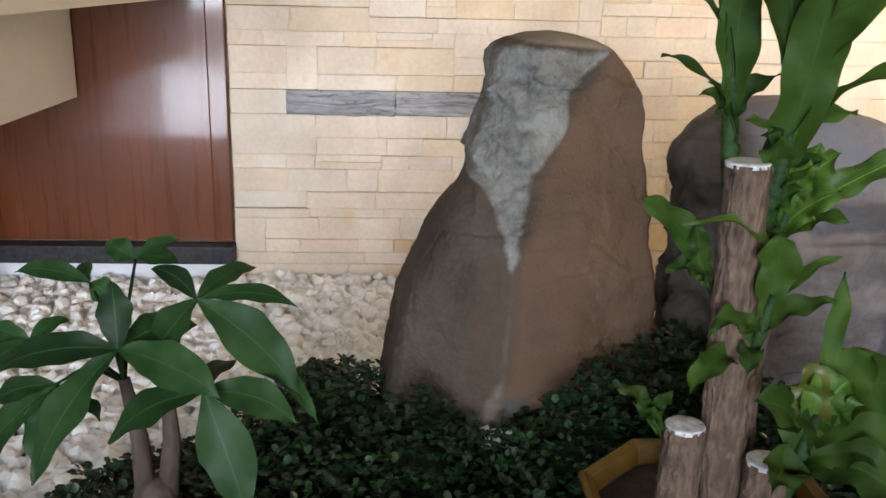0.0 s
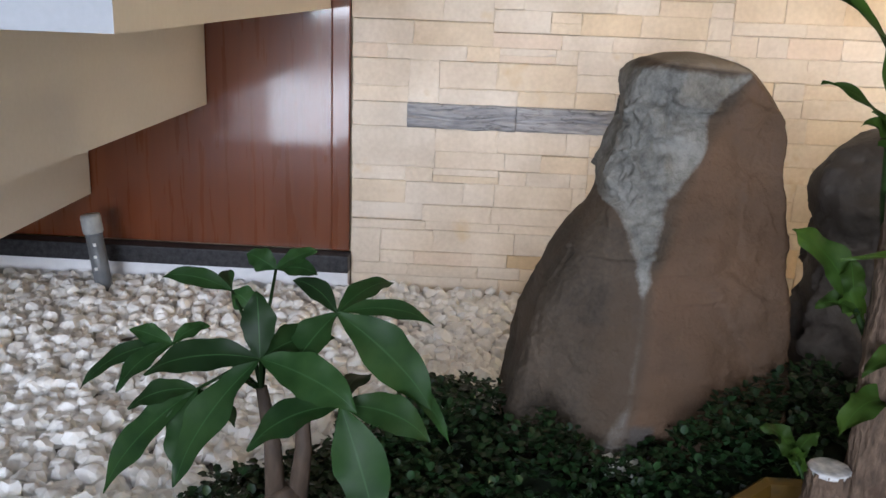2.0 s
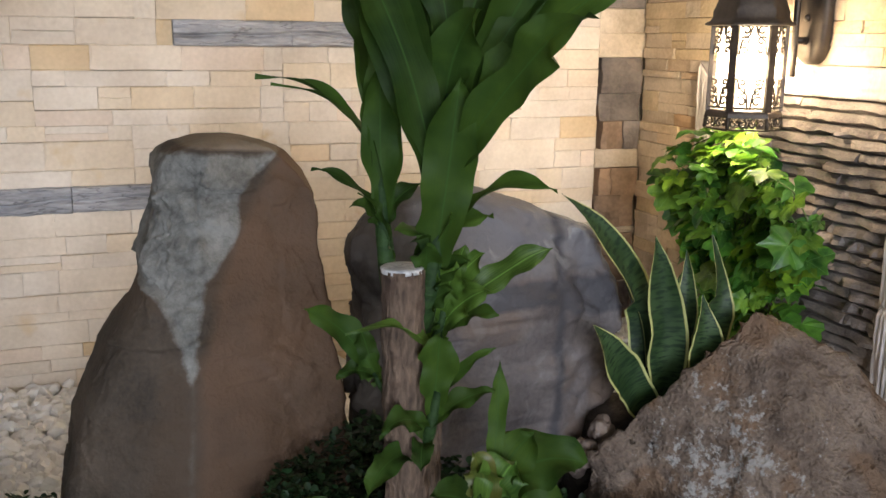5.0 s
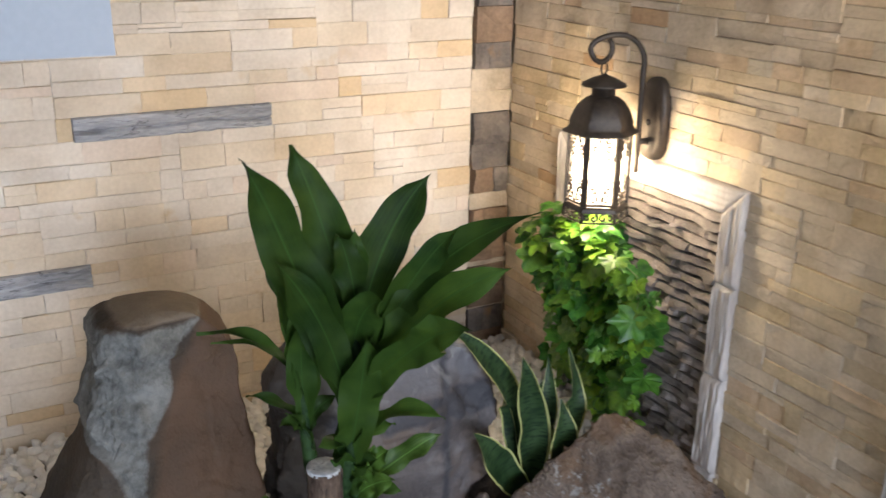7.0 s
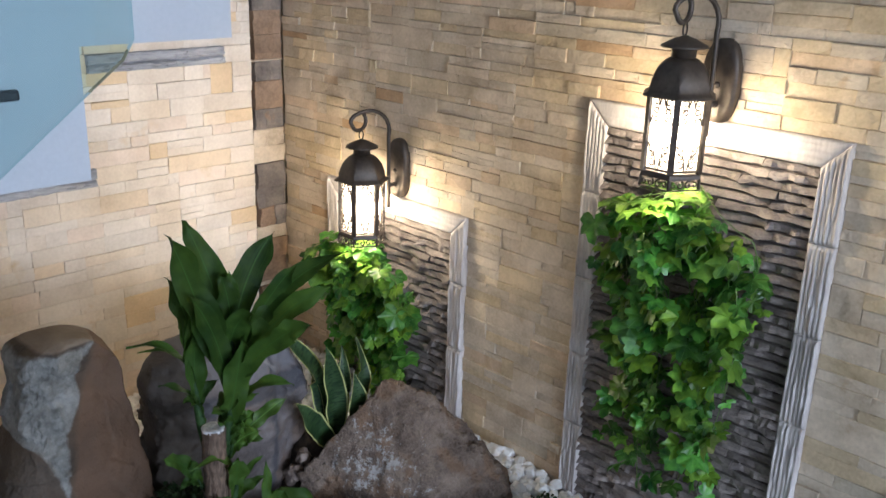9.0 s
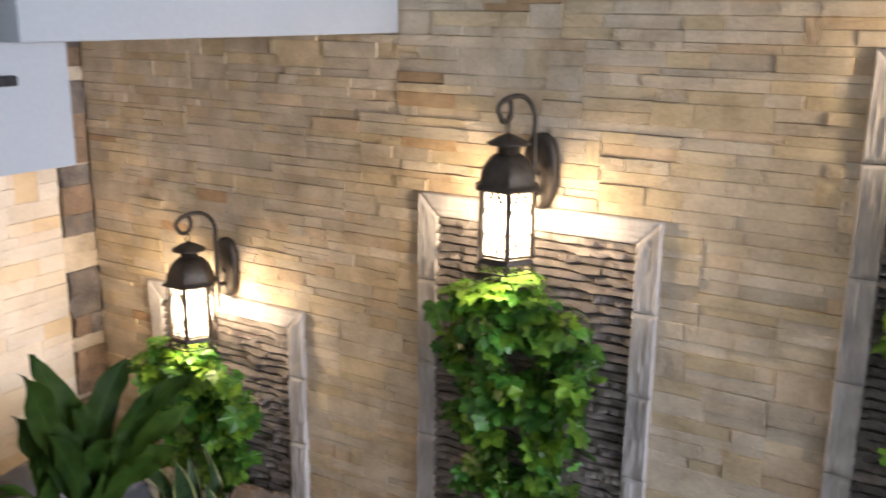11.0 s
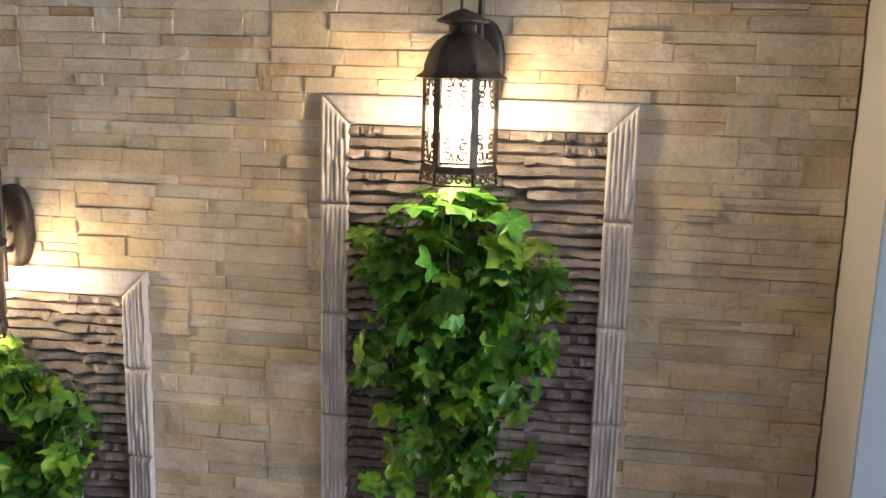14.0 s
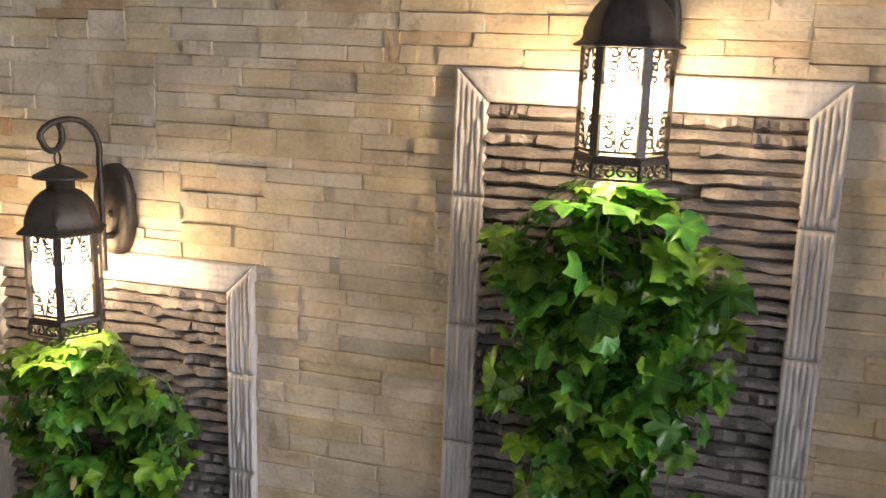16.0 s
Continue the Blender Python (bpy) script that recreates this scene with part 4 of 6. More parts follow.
def lantern(x, y, d):
    """A black hexagonal lantern hung from a scrolled wall arm. d: height of the dome's rim."""
    t = thing("wall_lantern", (1.235, y, d), "lit black iron filigree lantern hanging from a hooked wall arm", "wall lamp", "wall lanterns")
    c = (x, y, d)
    bm = turned([(0.064, -0.004), (0.074, -0.003), (0.0735, 0.000), (0.066, 0.004), (0.062, 0.010), (0.0605, 0.018), (0.0585, 0.027), (0.055, 0.036), (0.050, 0.045), (0.0435, 0.053), (0.035, 0.060), (0.025, 0.065)], 6, c, phase=radians(30))
    bmesh.ops.bevel(bm, geom=[e for e in bm.edges if abs(e.verts[0].co.z - e.verts[1].co.z) > 0.002], offset=0.006, segments=3, affect="EDGES", profile=0.5)
    part("dome", bm, BLACK_IRON, t, "black iron dome")
    bm = turned([(0.022, 0.063), (0.022, 0.078), (0.030, 0.081), (0.043, 0.083), (0.041, 0.087), (0.020, 0.098), (0.008, 0.102), (0.004, 0.104)], 12, c)
    part("cap", bm, BLACK_IRON, t)
    R, H = 0.058, 0.140
    for k in range(6):
        a = radians(60 * k + 30)
        own = box(-0.0062, 0.0062, -0.003, 0.003, -H, 0.0)
        bmesh.ops.transform(own, matrix=Matrix.Translation((x + R * math.cos(a), y + R * math.sin(a), d)) @ Matrix.Rotation(a + math.pi / 2, 4, "Z"), verts=own.verts[:])
        part("post", own, BLACK_IRON, t, smooth=False)
    ap = R * math.cos(radians(30)) + 0.001
    for k in range(6):
        ang = radians(60 * k)
        for rows, stem, bar in ((((-0.012, 0.0085), (-0.028, 0.0080), (-0.043, 0.0060)), ((0.002, -0.002), (0.006, -0.018), (0.018, -0.028), (0.021, -0.050)), -0.004), (((-0.094, 0.0060), (-0.108, 0.0080), (-0.124, 0.0095)), ((0.002, -0.136), (0.005, -0.112), (0.017, -0.102), (0.021, -0.086)), -0.134)):
            m = bmesh.new()
            for hand in (-1, 1):
                for zc, r in rows:
                    face_tube(m, spiral(hand * 0.0125, zc, r, 5.6, 0.6 if hand > 0 else 2.5, hand, -ap), 0.0019, ang + math.pi / 2, c)
                face_tube(m, [(hand * u, -ap, v) for u, v in stem], 0.0017, ang + math.pi / 2, c)
            face_tube(m, [(-0.028, -ap, bar), (0.028, -ap, bar)], 0.0024, ang + math.pi / 2, c)
            part("filigree", m, BLACK_IRON, t)
    bm = turned([(0.055, -0.138), (0.059, -0.139), (0.0615, -0.143), (0.0625, -0.147), (0.0625, -0.150), (0.057, -0.151), (0.055, -0.146)], 6, c, phase=radians(30), cap=False)
    base = part("base", bm, BLACK_IRON, t, smooth=False)
    skirt = [(0.060, -0.149), (0.0605, -0.159), (0.0615, -0.168)]       # open flared skirt: rail, posts and scrolls
    rail = [(x + 0.0615 * math.cos(radians(60 * k + 30)), y + 0.0615 * math.sin(radians(60 * k + 30)), d - 0.169) for k in range(7)]
    part("skirt_rail", tube(bmesh.new(), rail, 0.0018, 6), BLACK_IRON, base)
    for k in range(6):
        a = radians(60 * k + 30)
        part("skirt_post", tube(bmesh.new(), [(x + q * math.cos(a), y + q * math.sin(a), d + z) for q, z in skirt], 0.0034, 6), BLACK_IRON, base)
        m = bmesh.new()
        for hand in (-1, 1):
            face_tube(m, spiral(hand * 0.0085, -0.159, 0.0080, 6.2, 1.2, hand, -0.0530), 0.0020, radians(60 * k) + math.pi / 2, c)
            face_tube(m, spiral(hand * 0.0210, -0.159, 0.0062, 5.6, 2.0, -hand, -0.0530), 0.0018, radians(60 * k) + math.pi / 2, c)
        part("scroll_trim", m, BLACK_IRON, base)
    g = part("glass", turned([(0.0485, -0.137), (0.0485, -0.003)], 24, c, cap=False), FROST, t, "frosted glass sleeve")
    g.visible_shadow = False
    bulb = turned([(0.006, -0.020), (0.009, -0.035), (0.017, -0.060), (0.019, -0.075), (0.014, -0.090), (0.005, -0.096)], 16, c)
    bo = part("bulb", bulb, BULB, t, "glowing bulb")
    bo.visible_shadow = False
    part("bulb_holder", turned([(0.010, -0.004), (0.010, -0.024)], 10, c), BLACK_IRON, t)
    # hook and arm
    arm = [(1.199, y - 0.022, d - 0.085), (1.198, y - 0.022, d - 0.030), (1.198, y - 0.021, d + 0.030), (1.199, y - 0.020, d + 0.075)]
    for i in range(14):                          # right side of the arch, then its flatter left side
        a = radians(-14 + 194 * i / 13)
        ax, up = 1.148 + 0.052 * math.cos(a), 0.120 + 0.055 * math.sin(a)
        if a > math.pi / 2:
            up = 0.149 + 0.026 * math.sin(a)
        arm.append((ax, y + 0.010 - 0.030 * (ax - 1.096) / 0.104, d + up))
    for i in range(1, 10):
        a = radians(180 + 25 * i)
        arm.append((1.1195 + 0.0235 * math.cos(a), y + 0.006, d + 0.149 + 0.0235 * math.sin(a)))
    part("arm", tube(bmesh.new(), arm, 0.0052, 8), BLACK_IRON, t, "scrolled black iron arm")
    part("stub", tube(bmesh.new(), [(1.226, y - 0.020, d - 0.026), (1.198, y - 0.022, d - 0.026)], 0.006, 8), BLACK_IRON, t)
    ring = [(x + 0.007 * math.cos(a), y + 0.003, d + 0.114 + 0.012 * math.sin(a)) for a in (2 * math.pi * i / 10 for i in range(11))]
    part("ring", tube(bmesh.new(), ring, 0.0017, 6), BLACK_IRON, t)
    plate = bmesh.new()
    pts = []
    for i in range(32):
        a = 2 * math.pi * i / 32
        pts.append((0.038 * math.copysign(abs(math.cos(a)) ** 0.8, math.cos(a)), 0.080 * math.copysign(abs(math.sin(a)) ** 0.75, math.sin(a))))
    rings = []
    for s, px in ((1.0, 1.246), (1.0, 1.232), (0.93, 1.224), (0.75, 1.222)):
        rings.append([plate.verts.new((px, y - 0.020 + s * u, d + 0.015 + s * v)) for u, v in pts])
    for a, b in zip(rings, rings[1:]):
        for k in range(32):
            plate.faces.new((a[k], a[(k + 1) % 32], b[(k + 1) % 32], b[k]))
    plate.faces.new(rings[-1])
    bmesh.ops.recalc_face_normals(plate, faces=plate.faces[:])
    pl = part("back_plate", plate, BLACK_IRON, t)
    for dz in (0.010, -0.028):
        bm = bmesh.new()
        bmesh.ops.create_uvsphere(bm, u_segments=10, v_segments=6, radius=0.006, matrix=Matrix.Translation((1.221, y - 0.020, d + dz)))
        part("screw_cap", bm, BLACK_IRON, pl)
    lamp = bpy.data.lights.new("lantern_light", "POINT")
    lamp.energy, lamp.color, lamp.shadow_soft_size = LANTERN_POWER, (1.0, 0.76, 0.48), 0.040
    new("lantern_light", lamp).location = (x, y, d - 0.072)


LANTERNS = ((1.125, 1.292, 0.690), (1.125, 0.395, 1.033), (1.125, -0.487, 1.352))
for l in LANTERNS:
    lantern(*l)

# ---- hanging ivy ----


def ivy_leaf_mesh(seed):
    """A five-lobed leaf of unit length in x and y, stalk end at the origin, growing along +y."""
    r = random.Random(seed)
    bm = bmesh.new()
    uv = bm.loops.layers.uv.new("UVMap")
    # angle, reach and whether a vein runs there, from the stalk round one side to the tip
    half = ((-78, 0.36, 0), (-58, 0.58, 0), (-36, 0.72, 0), (-22, 0.80, 1), (-8, 0.70, 0), (8, 0.62, 0), (24, 0.74, 0), (37, 0.88, 1), (50, 0.74, 0), (62, 0.64, 0), (75, 0.80, 0), (90, 1.02, 1))
    jit = [r.uniform(0.86, 1.12) for _ in range(24)]
    ring = [(a, q * jit[i], v) for i, (a, q, v) in enumerate(half)] + [(180 - a, q * jit[23 - i], v) for i, (a, q, v) in list(enumerate(half))[::-1][1:]]
    cx, cy = r.uniform(-0.03, 0.03), 0.36
    centre = bm.verts.new((cx, cy, 0.0))
    curl, cup = r.uniform(0.15, 0.42), r.uniform(0.02, 0.10)
    mids, outs = [], []
    for a, q, v in ring:
        ca, sa = math.cos(radians(a)), math.sin(radians(a))
        wav = r.uniform(-0.05, 0.05)
        for share, store in ((0.55, mids), (1.0, outs)):
            x, y = cx + ca * q * 0.80 * share, cy + sa * q * 0.66 * share
            d2 = (x - cx) ** 2 + (y - cy) ** 2
            store.append(bm.verts.new((x, y, -curl * d2 + (cup if not v else 0.0) * share + wav * share * share)))
    n = len(ring)
    us = [0.5 if v else 0.0 for a, q, v in ring]
    for i in range(n - 1):
        for vs, ul in (((centre, mids[i], mids[i + 1]), (0.5, us[i], us[i + 1])), ((mids[i], outs[i], outs[i + 1], mids[i + 1]), (us[i], us[i], us[i + 1], us[i + 1]))):
            f = bm.faces.new(vs)
            for lp, u in zip(f.loops, ul):
                lp[uv].uv = (u, 0.5)
    bmesh.ops.recalc_face_normals(bm, faces=bm.faces[:])
    return mesh_of("leaf", bm, IVY_LEAF)


IVY_MESHES = [ivy_leaf_mesh(s) for s in range(10)]


def ivy(y, top, bottom, spread, count, seed):
    r = random.Random(seed)
    t = thing("ivy", (1.236, y, bottom), "bushy green ivy trailing down a slate panel below a lantern", "plant", "hanging ivies")
    height = top - bottom
    vines = []
    nv = 15
    for k in range(nv):
        side = -1 + 2 * (k + 0.5) / nv + r.uniform(-0.08, 0.08)
        ln = height * (1.0 - 0.42 * abs(side) ** 1.5 - r.uniform(0.0, 0.30))
        if k % 4 == 1:
            ln = height * r.uniform(0.92, 1.0)
        pts = []
        start = top + r.uniform(-0.022, 0.016)
        bulge = r.uniform(0.060, 0.150) * (1.0 - 0.35 * abs(side))
        for i in range(15):
            s = i / 14
            spread_s = min(1.0, 0.16 + 2.9 * s) * (1.0 - 0.34 * s)
            yy = y + side * spread * spread_s + 0.010 * math.sin(7 * s + k)
            out = 0.012 + bulge * min(1.0, 0.35 + 3.6 * s) * max(0.22, 1 - 1.25 * s) + 0.006 * math.sin(9 * s + 2 * k)
            pts.append(Vector((1.226 - out, yy, start - ln * (s ** 1.08))))
        vines.append(pts)
    runners = [tube(bmesh.new(), pts, 0.0013, 5) for pts in vines]
    lengths = [(v[0] - v[-1]).length for v in vines]
    inner_v, inner_f = [], []
    for i in range(count + 170):
        k = r.choices(range(nv), lengths)[0]
        s = (0.02 + 0.98 * r.random()) ** 0.92 * 14
        a = min(int(s), 13)
        p = vines[k][a].lerp(vines[k][a + 1], s - a)
        size = r.choice((r.uniform(0.028, 0.042), r.uniform(0.048, 0.076))) * (1.0 - 0.22 * (s / 14))
        az = radians(r.gauss(180, 68))            # most leaves face the room
        tilt = radians(r.uniform(15, 80) if s > 2 else r.uniform(-25, 55))
        spin = radians(r.uniform(-75, 75))
        # local +z is the leaf's face; local +y its tip
        face = Vector((math.cos(az) * math.cos(radians(90) - tilt), math.sin(az) * math.cos(radians(90) - tilt), math.sin(radians(90) - tilt)))
        tip = (Vector((0, 0, -1)) + 0.35 * Vector((r.uniform(-1, 0.2), r.uniform(-1, 1), 0)))
        tip = (tip - face * tip.dot(face)).normalized()
        rot = Matrix((tip.cross(face), tip, face)).transposed().to_4x4() @ Matrix.Rotation(spin, 4, "Z")
        q = p + Vector((-r.uniform(0.0, 0.030), r.uniform(-0.026, 0.026), r.uniform(-0.012, 0.014)))
        if i < count:
            tube(runners[k], [p, p.lerp(q, 0.5) + Vector((0, 0, 0.005)), q], 0.0008, 4)
        m = Matrix.Translation(q - BASE[t]) @ rot @ Matrix.Diagonal((size, size, size, 1))
        me = IVY_MESHES[r.randrange(10)]
        if i < count:
            ob = new("leaf", me)
            ob.parent = t
            ob.matrix_basis = m
        else:                                     # leaves deep in the bush
            m = Matrix.Translation((min(0.03, 1.222 - q.x) * 0.8, 0, 0)) @ m
            n0 = len(inner_v)
            inner_v += [(m @ v.co)[:] for v in me.vertices]
            inner_f += [[n0 + w for w in p.vertices] for p in me.polygons]
    for bm in runners:
        part("vine", bm, VINE, t)
    me = bpy.data.meshes.new("inner_foliage")
    me.from_pydata(inner_v, [], inner_f)
    me.materials.append(IVY_LEAF)
    inner = new("inner_foliage", me)
    inner.parent = t
    tagged(inner, kind="stuff")
    return t


ivy(-0.475, 1.168, 0.455, 0.178, 300, 3)
ivy(0.390, 0.850, 0.165, 0.215, 300, 5)
ivy(1.345, 0.505, 0.050, 0.200, 290, 9)

# ---- corn plant with its pot ----
corn = thing("corn_plant", (0.38, 0.81, 0.0), "corn plant with cut canes and glossy arching leaves in a pot", "plant")


def cane(p0, p1, r, name="cane"):
    bm = bmesh.new()
    n, rows = 40, 70
    p0, p1 = Vector(p0), Vector(p1)
    rings = []
    for i in range(rows + 1):
        s = i / rows
        c = p0.lerp(p1, s)
        h = s * (p1 - p0).length
        ring = []
        for k in range(n):
            a = 2 * math.pi * k / n
            u, w = math.cos(a), math.sin(a)
            scar = (h * 38 + 0.25 * u + 0.3 * noise.noise(Vector((u, w, h * 20)))) % 1.0
            q = r * (1.04 - 0.06 * s) + 0.0019 * max(0.0, 1 - abs(scar - 0.5) / 0.09) + 0.0024 * noise.noise(Vector((u * 6, w * 6, h * 14))) + 0.0020 * noise.noise(Vector((u * 13, w * 13, h * 36)))
            ring.append(bm.verts.new(c + Vector((q * u, q * w, 0))))
        rings.append(ring)
    for a, b in zip(rings, rings[1:]):
        for k in range(n):
            bm.faces.new((a[k], a[(k + 1) % n], b[(k + 1) % n], b[k]))
    bm.faces.new(rings[-1])
    bm.faces.new(rings[0][::-1])
    ob = part(name, bm, CANE, corn, "ringed brown cane")
    cap = turned([(r * 0.985, -0.003), (r * 0.985, 0.0012), (r * 0.93, 0.0020), (r * 0.5, 0.0014)], 22, (p1.x, p1.y, p1.z))
    for v in cap.verts:
        v.co += Vector((0.0008 * noise.noise(v.co * 150), 0.0008 * noise.noise(v.co * 130), 0))
    part("wax_cap", cap, WAX, ob, "white waxed cut end")


cane((0.394, 0.826, 0.03), (0.381, 0.816, 0.447), 0.0210)
cane((0.340, 0.80, 0.03), (0.345, 0.806, 0.190), 0.0195)
cane((0.424, 0.785, 0.03), (0.424, 0.790, 0.160), 0.0205)
cane((0.425, 0.862, 0.03), (0.421, 0.852, 0.345), 0.0125)
rl = random.Random(12)


def shoot(stem, radius, leaves, mat, name, label, young=(), slim=1.0):
    """A stem through the given points and its leaves: (height share, tip x, y, z, bow, width, face)."""
    stem = [Vector(p) for p in stem]
    n = len(stem) - 1
    st = part(name, tube(bmesh.new(), stem, [radius * (1 - 0.5 * i / n) for i in range(n + 1)], 10), DRAC_STEM, corn, label)
    for i, (s, tx, ty, tz, bow, wd, face) in enumerate(leaves):
        q = min(s, 0.999) * n
        p = stem[int(q)].lerp(stem[int(q) + 1], q - int(q))
        long = (Vector((tx, ty, tz)) - p).length > 0.13
        bm = leaf_to(p, (tx, ty, tz), bow, wd * slim, face, shape=rl.uniform(0.56, 0.68), taper=0.30 if long else 0.5, fold=rl.uniform(0.12, 0.34), wave=rl.uniform(0.12, 0.26), seed=rl.uniform(0, 40), sway=rl.uniform(-0.035, 0.035), hook=rl.uniform(0.0, 0.7), blunt=rl.uniform(1.9, 2.6), ragged=0.40, point=0.10, steps=28)
        part("leaf", bm, young[i] if i in young else mat, st)
    return st


TALL_LEAVES = [(0.66, 0.288, 0.760, 0.850, 0.05, 0.064, 0.95), (0.76, 0.368, 0.850, 0.832, 0.03, 0.058, 0.95), (0.80, 0.503, 0.785, 0.808, 0.04, 0.058, 0.95), (0.76, 0.503, 0.718, 0.764, 0.06, 0.050, 0.85), (0.66, 0.570, 0.665, 0.785, 0.10, 0.040, 0.75),
               (0.70, 0.545, 0.680, 0.724, 0.09, 0.056, 0.85), (0.68, 0.475, 0.640, 0.690, 0.06, 0.044, 0.85), (0.34, 0.416, 0.762, 0.628, 0.01, 0.058, 0.95), (0.40, 0.462, 0.785, 0.650, 0.03, 0.036, 0.9), (0.56, 0.316, 0.750, 0.738, 0.05, 0.048, 0.9)]
INNER_LEAVES = [(0.72, 0.424, 0.735, 0.688, 0.16, 0.062, 0.95), (0.58, 0.400, 0.905, 0.740, 0.06, 0.050, 0.8), (0.94, 0.395, 0.790, 0.750, 0.02, 0.040, 0.95), (0.94, 0.420, 0.800, 0.742, 0.02, 0.032, 0.9)]
LOW_LEAVES = [(0.34, 0.494, 0.725, 0.538, 0.20, 0.026, 0.45), (0.30, 0.462, 0.790, 0.500, 0.26, 0.030, 0.6), (0.30, 0.366, 0.795, 0.492, 0.28, 0.026, 0.4), (0.14, 0.440, 0.790, 0.458, 0.15, 0.028, 0.7),
              (0.20, 0.395, 0.785, 0.478, 0.15, 0.030, 0.8), (0.24, 0.430, 0.860, 0.490, 0.2, 0.030, 0.6), (0.08, 0.425, 0.795, 0.430, 0.1, 0.024, 0.8)]
shoot([(0.398, 0.818, 0.385), (0.410, 0.816, 0.430), (0.418, 0.810, 0.520), (0.426, 0.806, 0.650)], 0.0125, TALL_LEAVES + INNER_LEAVES + LOW_LEAVES, DRAC_LEAF, "main_shoot", "dark green leafy shoot", slim=0.87)
SECOND = [(0.75, 0.339, 0.870, 0.735, 0.04, 0.048, 0.9), (0.60, 0.345, 0.858, 0.672, 0.05, 0.046, 0.85), (0.80, 0.400, 0.885, 0.705, 0.05, 0.046, 0.9), (0.55, 0.362, 0.822, 0.645, 0.06, 0.042, 0.9), (0.70, 0.257, 0.868, 0.628, 0.20, 0.026, 0.45), (0.66, 0.268, 0.850, 0.618, 0.22, 0.018, 0.4), (0.40, 0.305, 0.860, 0.541, 0.18, 0.020, 0.4), (0.30, 0.345, 0.838, 0.520, 0.15, 0.018, 0.5),
          (0.50, 0.335, 0.832, 0.508, 0.20, 0.022, 0.5), (0.50, 0.412, 0.840, 0.525, 0.20, 0.024, 0.5), (0.70, 0.372, 0.830, 0.690, 0.04, 0.044, 0.9), (0.95, 0.365, 0.870, 0.725, 0.03, 0.036, 0.9)]
shoot([(0.380, 0.832, 0.395), (0.374, 0.842, 0.440), (0.371, 0.852, 0.500), (0.372, 0.862, 0.590)], 0.0110, SECOND, DRAC_LEAF, "second_shoot", "dark green leafy shoot", slim=0.82)
YOUNG = [(0.72, 0.530, 0.800, 0.466, 0.02, 0.034, 0.85), (0.80, 0.424, 0.788, 0.456, 0.02, 0.032, 0.9), (0.70, 0.412, 0.800, 0.438, 0.06, 0.030, 0.9), (0.90, 0.456, 0.795, 0.462, 0.04, 0.030, 0.9), (0.60, 0.452, 0.778, 0.430, 0.06, 0.038, 0.9), (0.30, 0.404, 0.812, 0.388, 0.26, 0.020, 0.5),
         (0.45, 0.472, 0.795, 0.402, 0.14, 0.024, 0.7), (0.98, 0.438, 0.800, 0.470, 0.02, 0.022, 0.9)]
shoot([(0.421, 0.850, 0.330), (0.424, 0.840, 0.362), (0.432, 0.818, 0.430)], 0.0075, YOUNG, DRAC_YOUNG, "young_shoot", "bright yellow-green young shoot", {5: DRAC_LEAF, 6: DRAC_LEAF}, 0.8)
SIDE = [(0.62, 0.319, 0.792, 0.402, 0.34, 0.024, 0.4), (0.75, 0.404, 0.772, 0.396, 0.03, 0.044, 0.95), (0.72, 0.468, 0.790, 0.368, 0.09, 0.018, 0.5), (0.55, 0.466, 0.785, 0.327, 0.14, 0.028, 0.6), (0.45, 0.345, 0.772, 0.302, 0.24, 0.032, 0.6), (0.05, 0.330, 0.762, 0.250, 0.20, 0.036, 0.6),
        (0.30, 0.385, 0.768, 0.262, 0.22, 0.028, 0.6)]
shoot([(0.398, 0.818, 0.245), (0.404, 0.800, 0.285), (0.409, 0.790, 0.330)], 0.0085, SIDE, DRAC_LEAF, "side_shoot", "green shoot on the side of the cane", {0: DRAC_YOUNG}, 0.74)
shoot([(0.384, 0.836, 0.290), (0.372, 0.846, 0.315), (0.360, 0.846, 0.335)], 0.0060, [(0.9, 0.290, 0.838, 0.413, 0.06, 0.030, 0.8), (0.7, 0.320, 0.835, 0.340, 0.2, 0.020, 0.6), (0.95, 0.345, 0.835, 0.385, 0.05, 0.022, 0.8)], DRAC_LEAF, "back_shoot", "small green shoot behind the cane")
LOW = [(0.95, 0.473, 0.790, 0.358, 0.03, 0.018, 0.8), (0.80, 0.562, 0.770, 0.243, 0.24, 0.062, 0.7), (0.85, 0.440, 0.772, 0.270, 0.10, 0.036, 0.8), (0.60, 0.572, 0.748, 0.166, 0.20, 0.056, 0.6), (0.70, 0.392, 0.765, 0.236, 0.20, 0.040, 0.6),
       (0.50, 0.530, 0.722, 0.150, 0.22, 0.050, 0.6), (0.40, 0.405, 0.730, 0.165, 0.22, 0.038, 0.6), (0.90, 0.512, 0.790, 0.275, 0.12, 0.044, 0.8), (0.98, 0.480, 0.762, 0.262, 0.04, 0.052, 0.9)]
shoot([(0.432, 0.792, 0.085), (0.448, 0.785, 0.150), (0.462, 0.780, 0.215)], 0.0110, LOW, DRAC_LEAF, "low_shoot", "broad-leaved low shoot with yellowing leaves", {2: DRAC_YELLOWED, 8: DRAC_YOUNG})
shoot([(0.348, 0.836, 0.090), (0.332, 0.820, 0.165), (0.311, 0.803, 0.200)], 0.0030, [(0.9, 0.272, 0.790, 0.240, 0.10, 0.018, 0.6), (0.95, 0.324, 0.788, 0.236, 0.08, 0.016, 0.7), (0.7, 0.298, 0.780, 0.218, 0.1, 0.016, 0.7)], DRAC_LEAF, "small_shoot", "tiny green shoot")
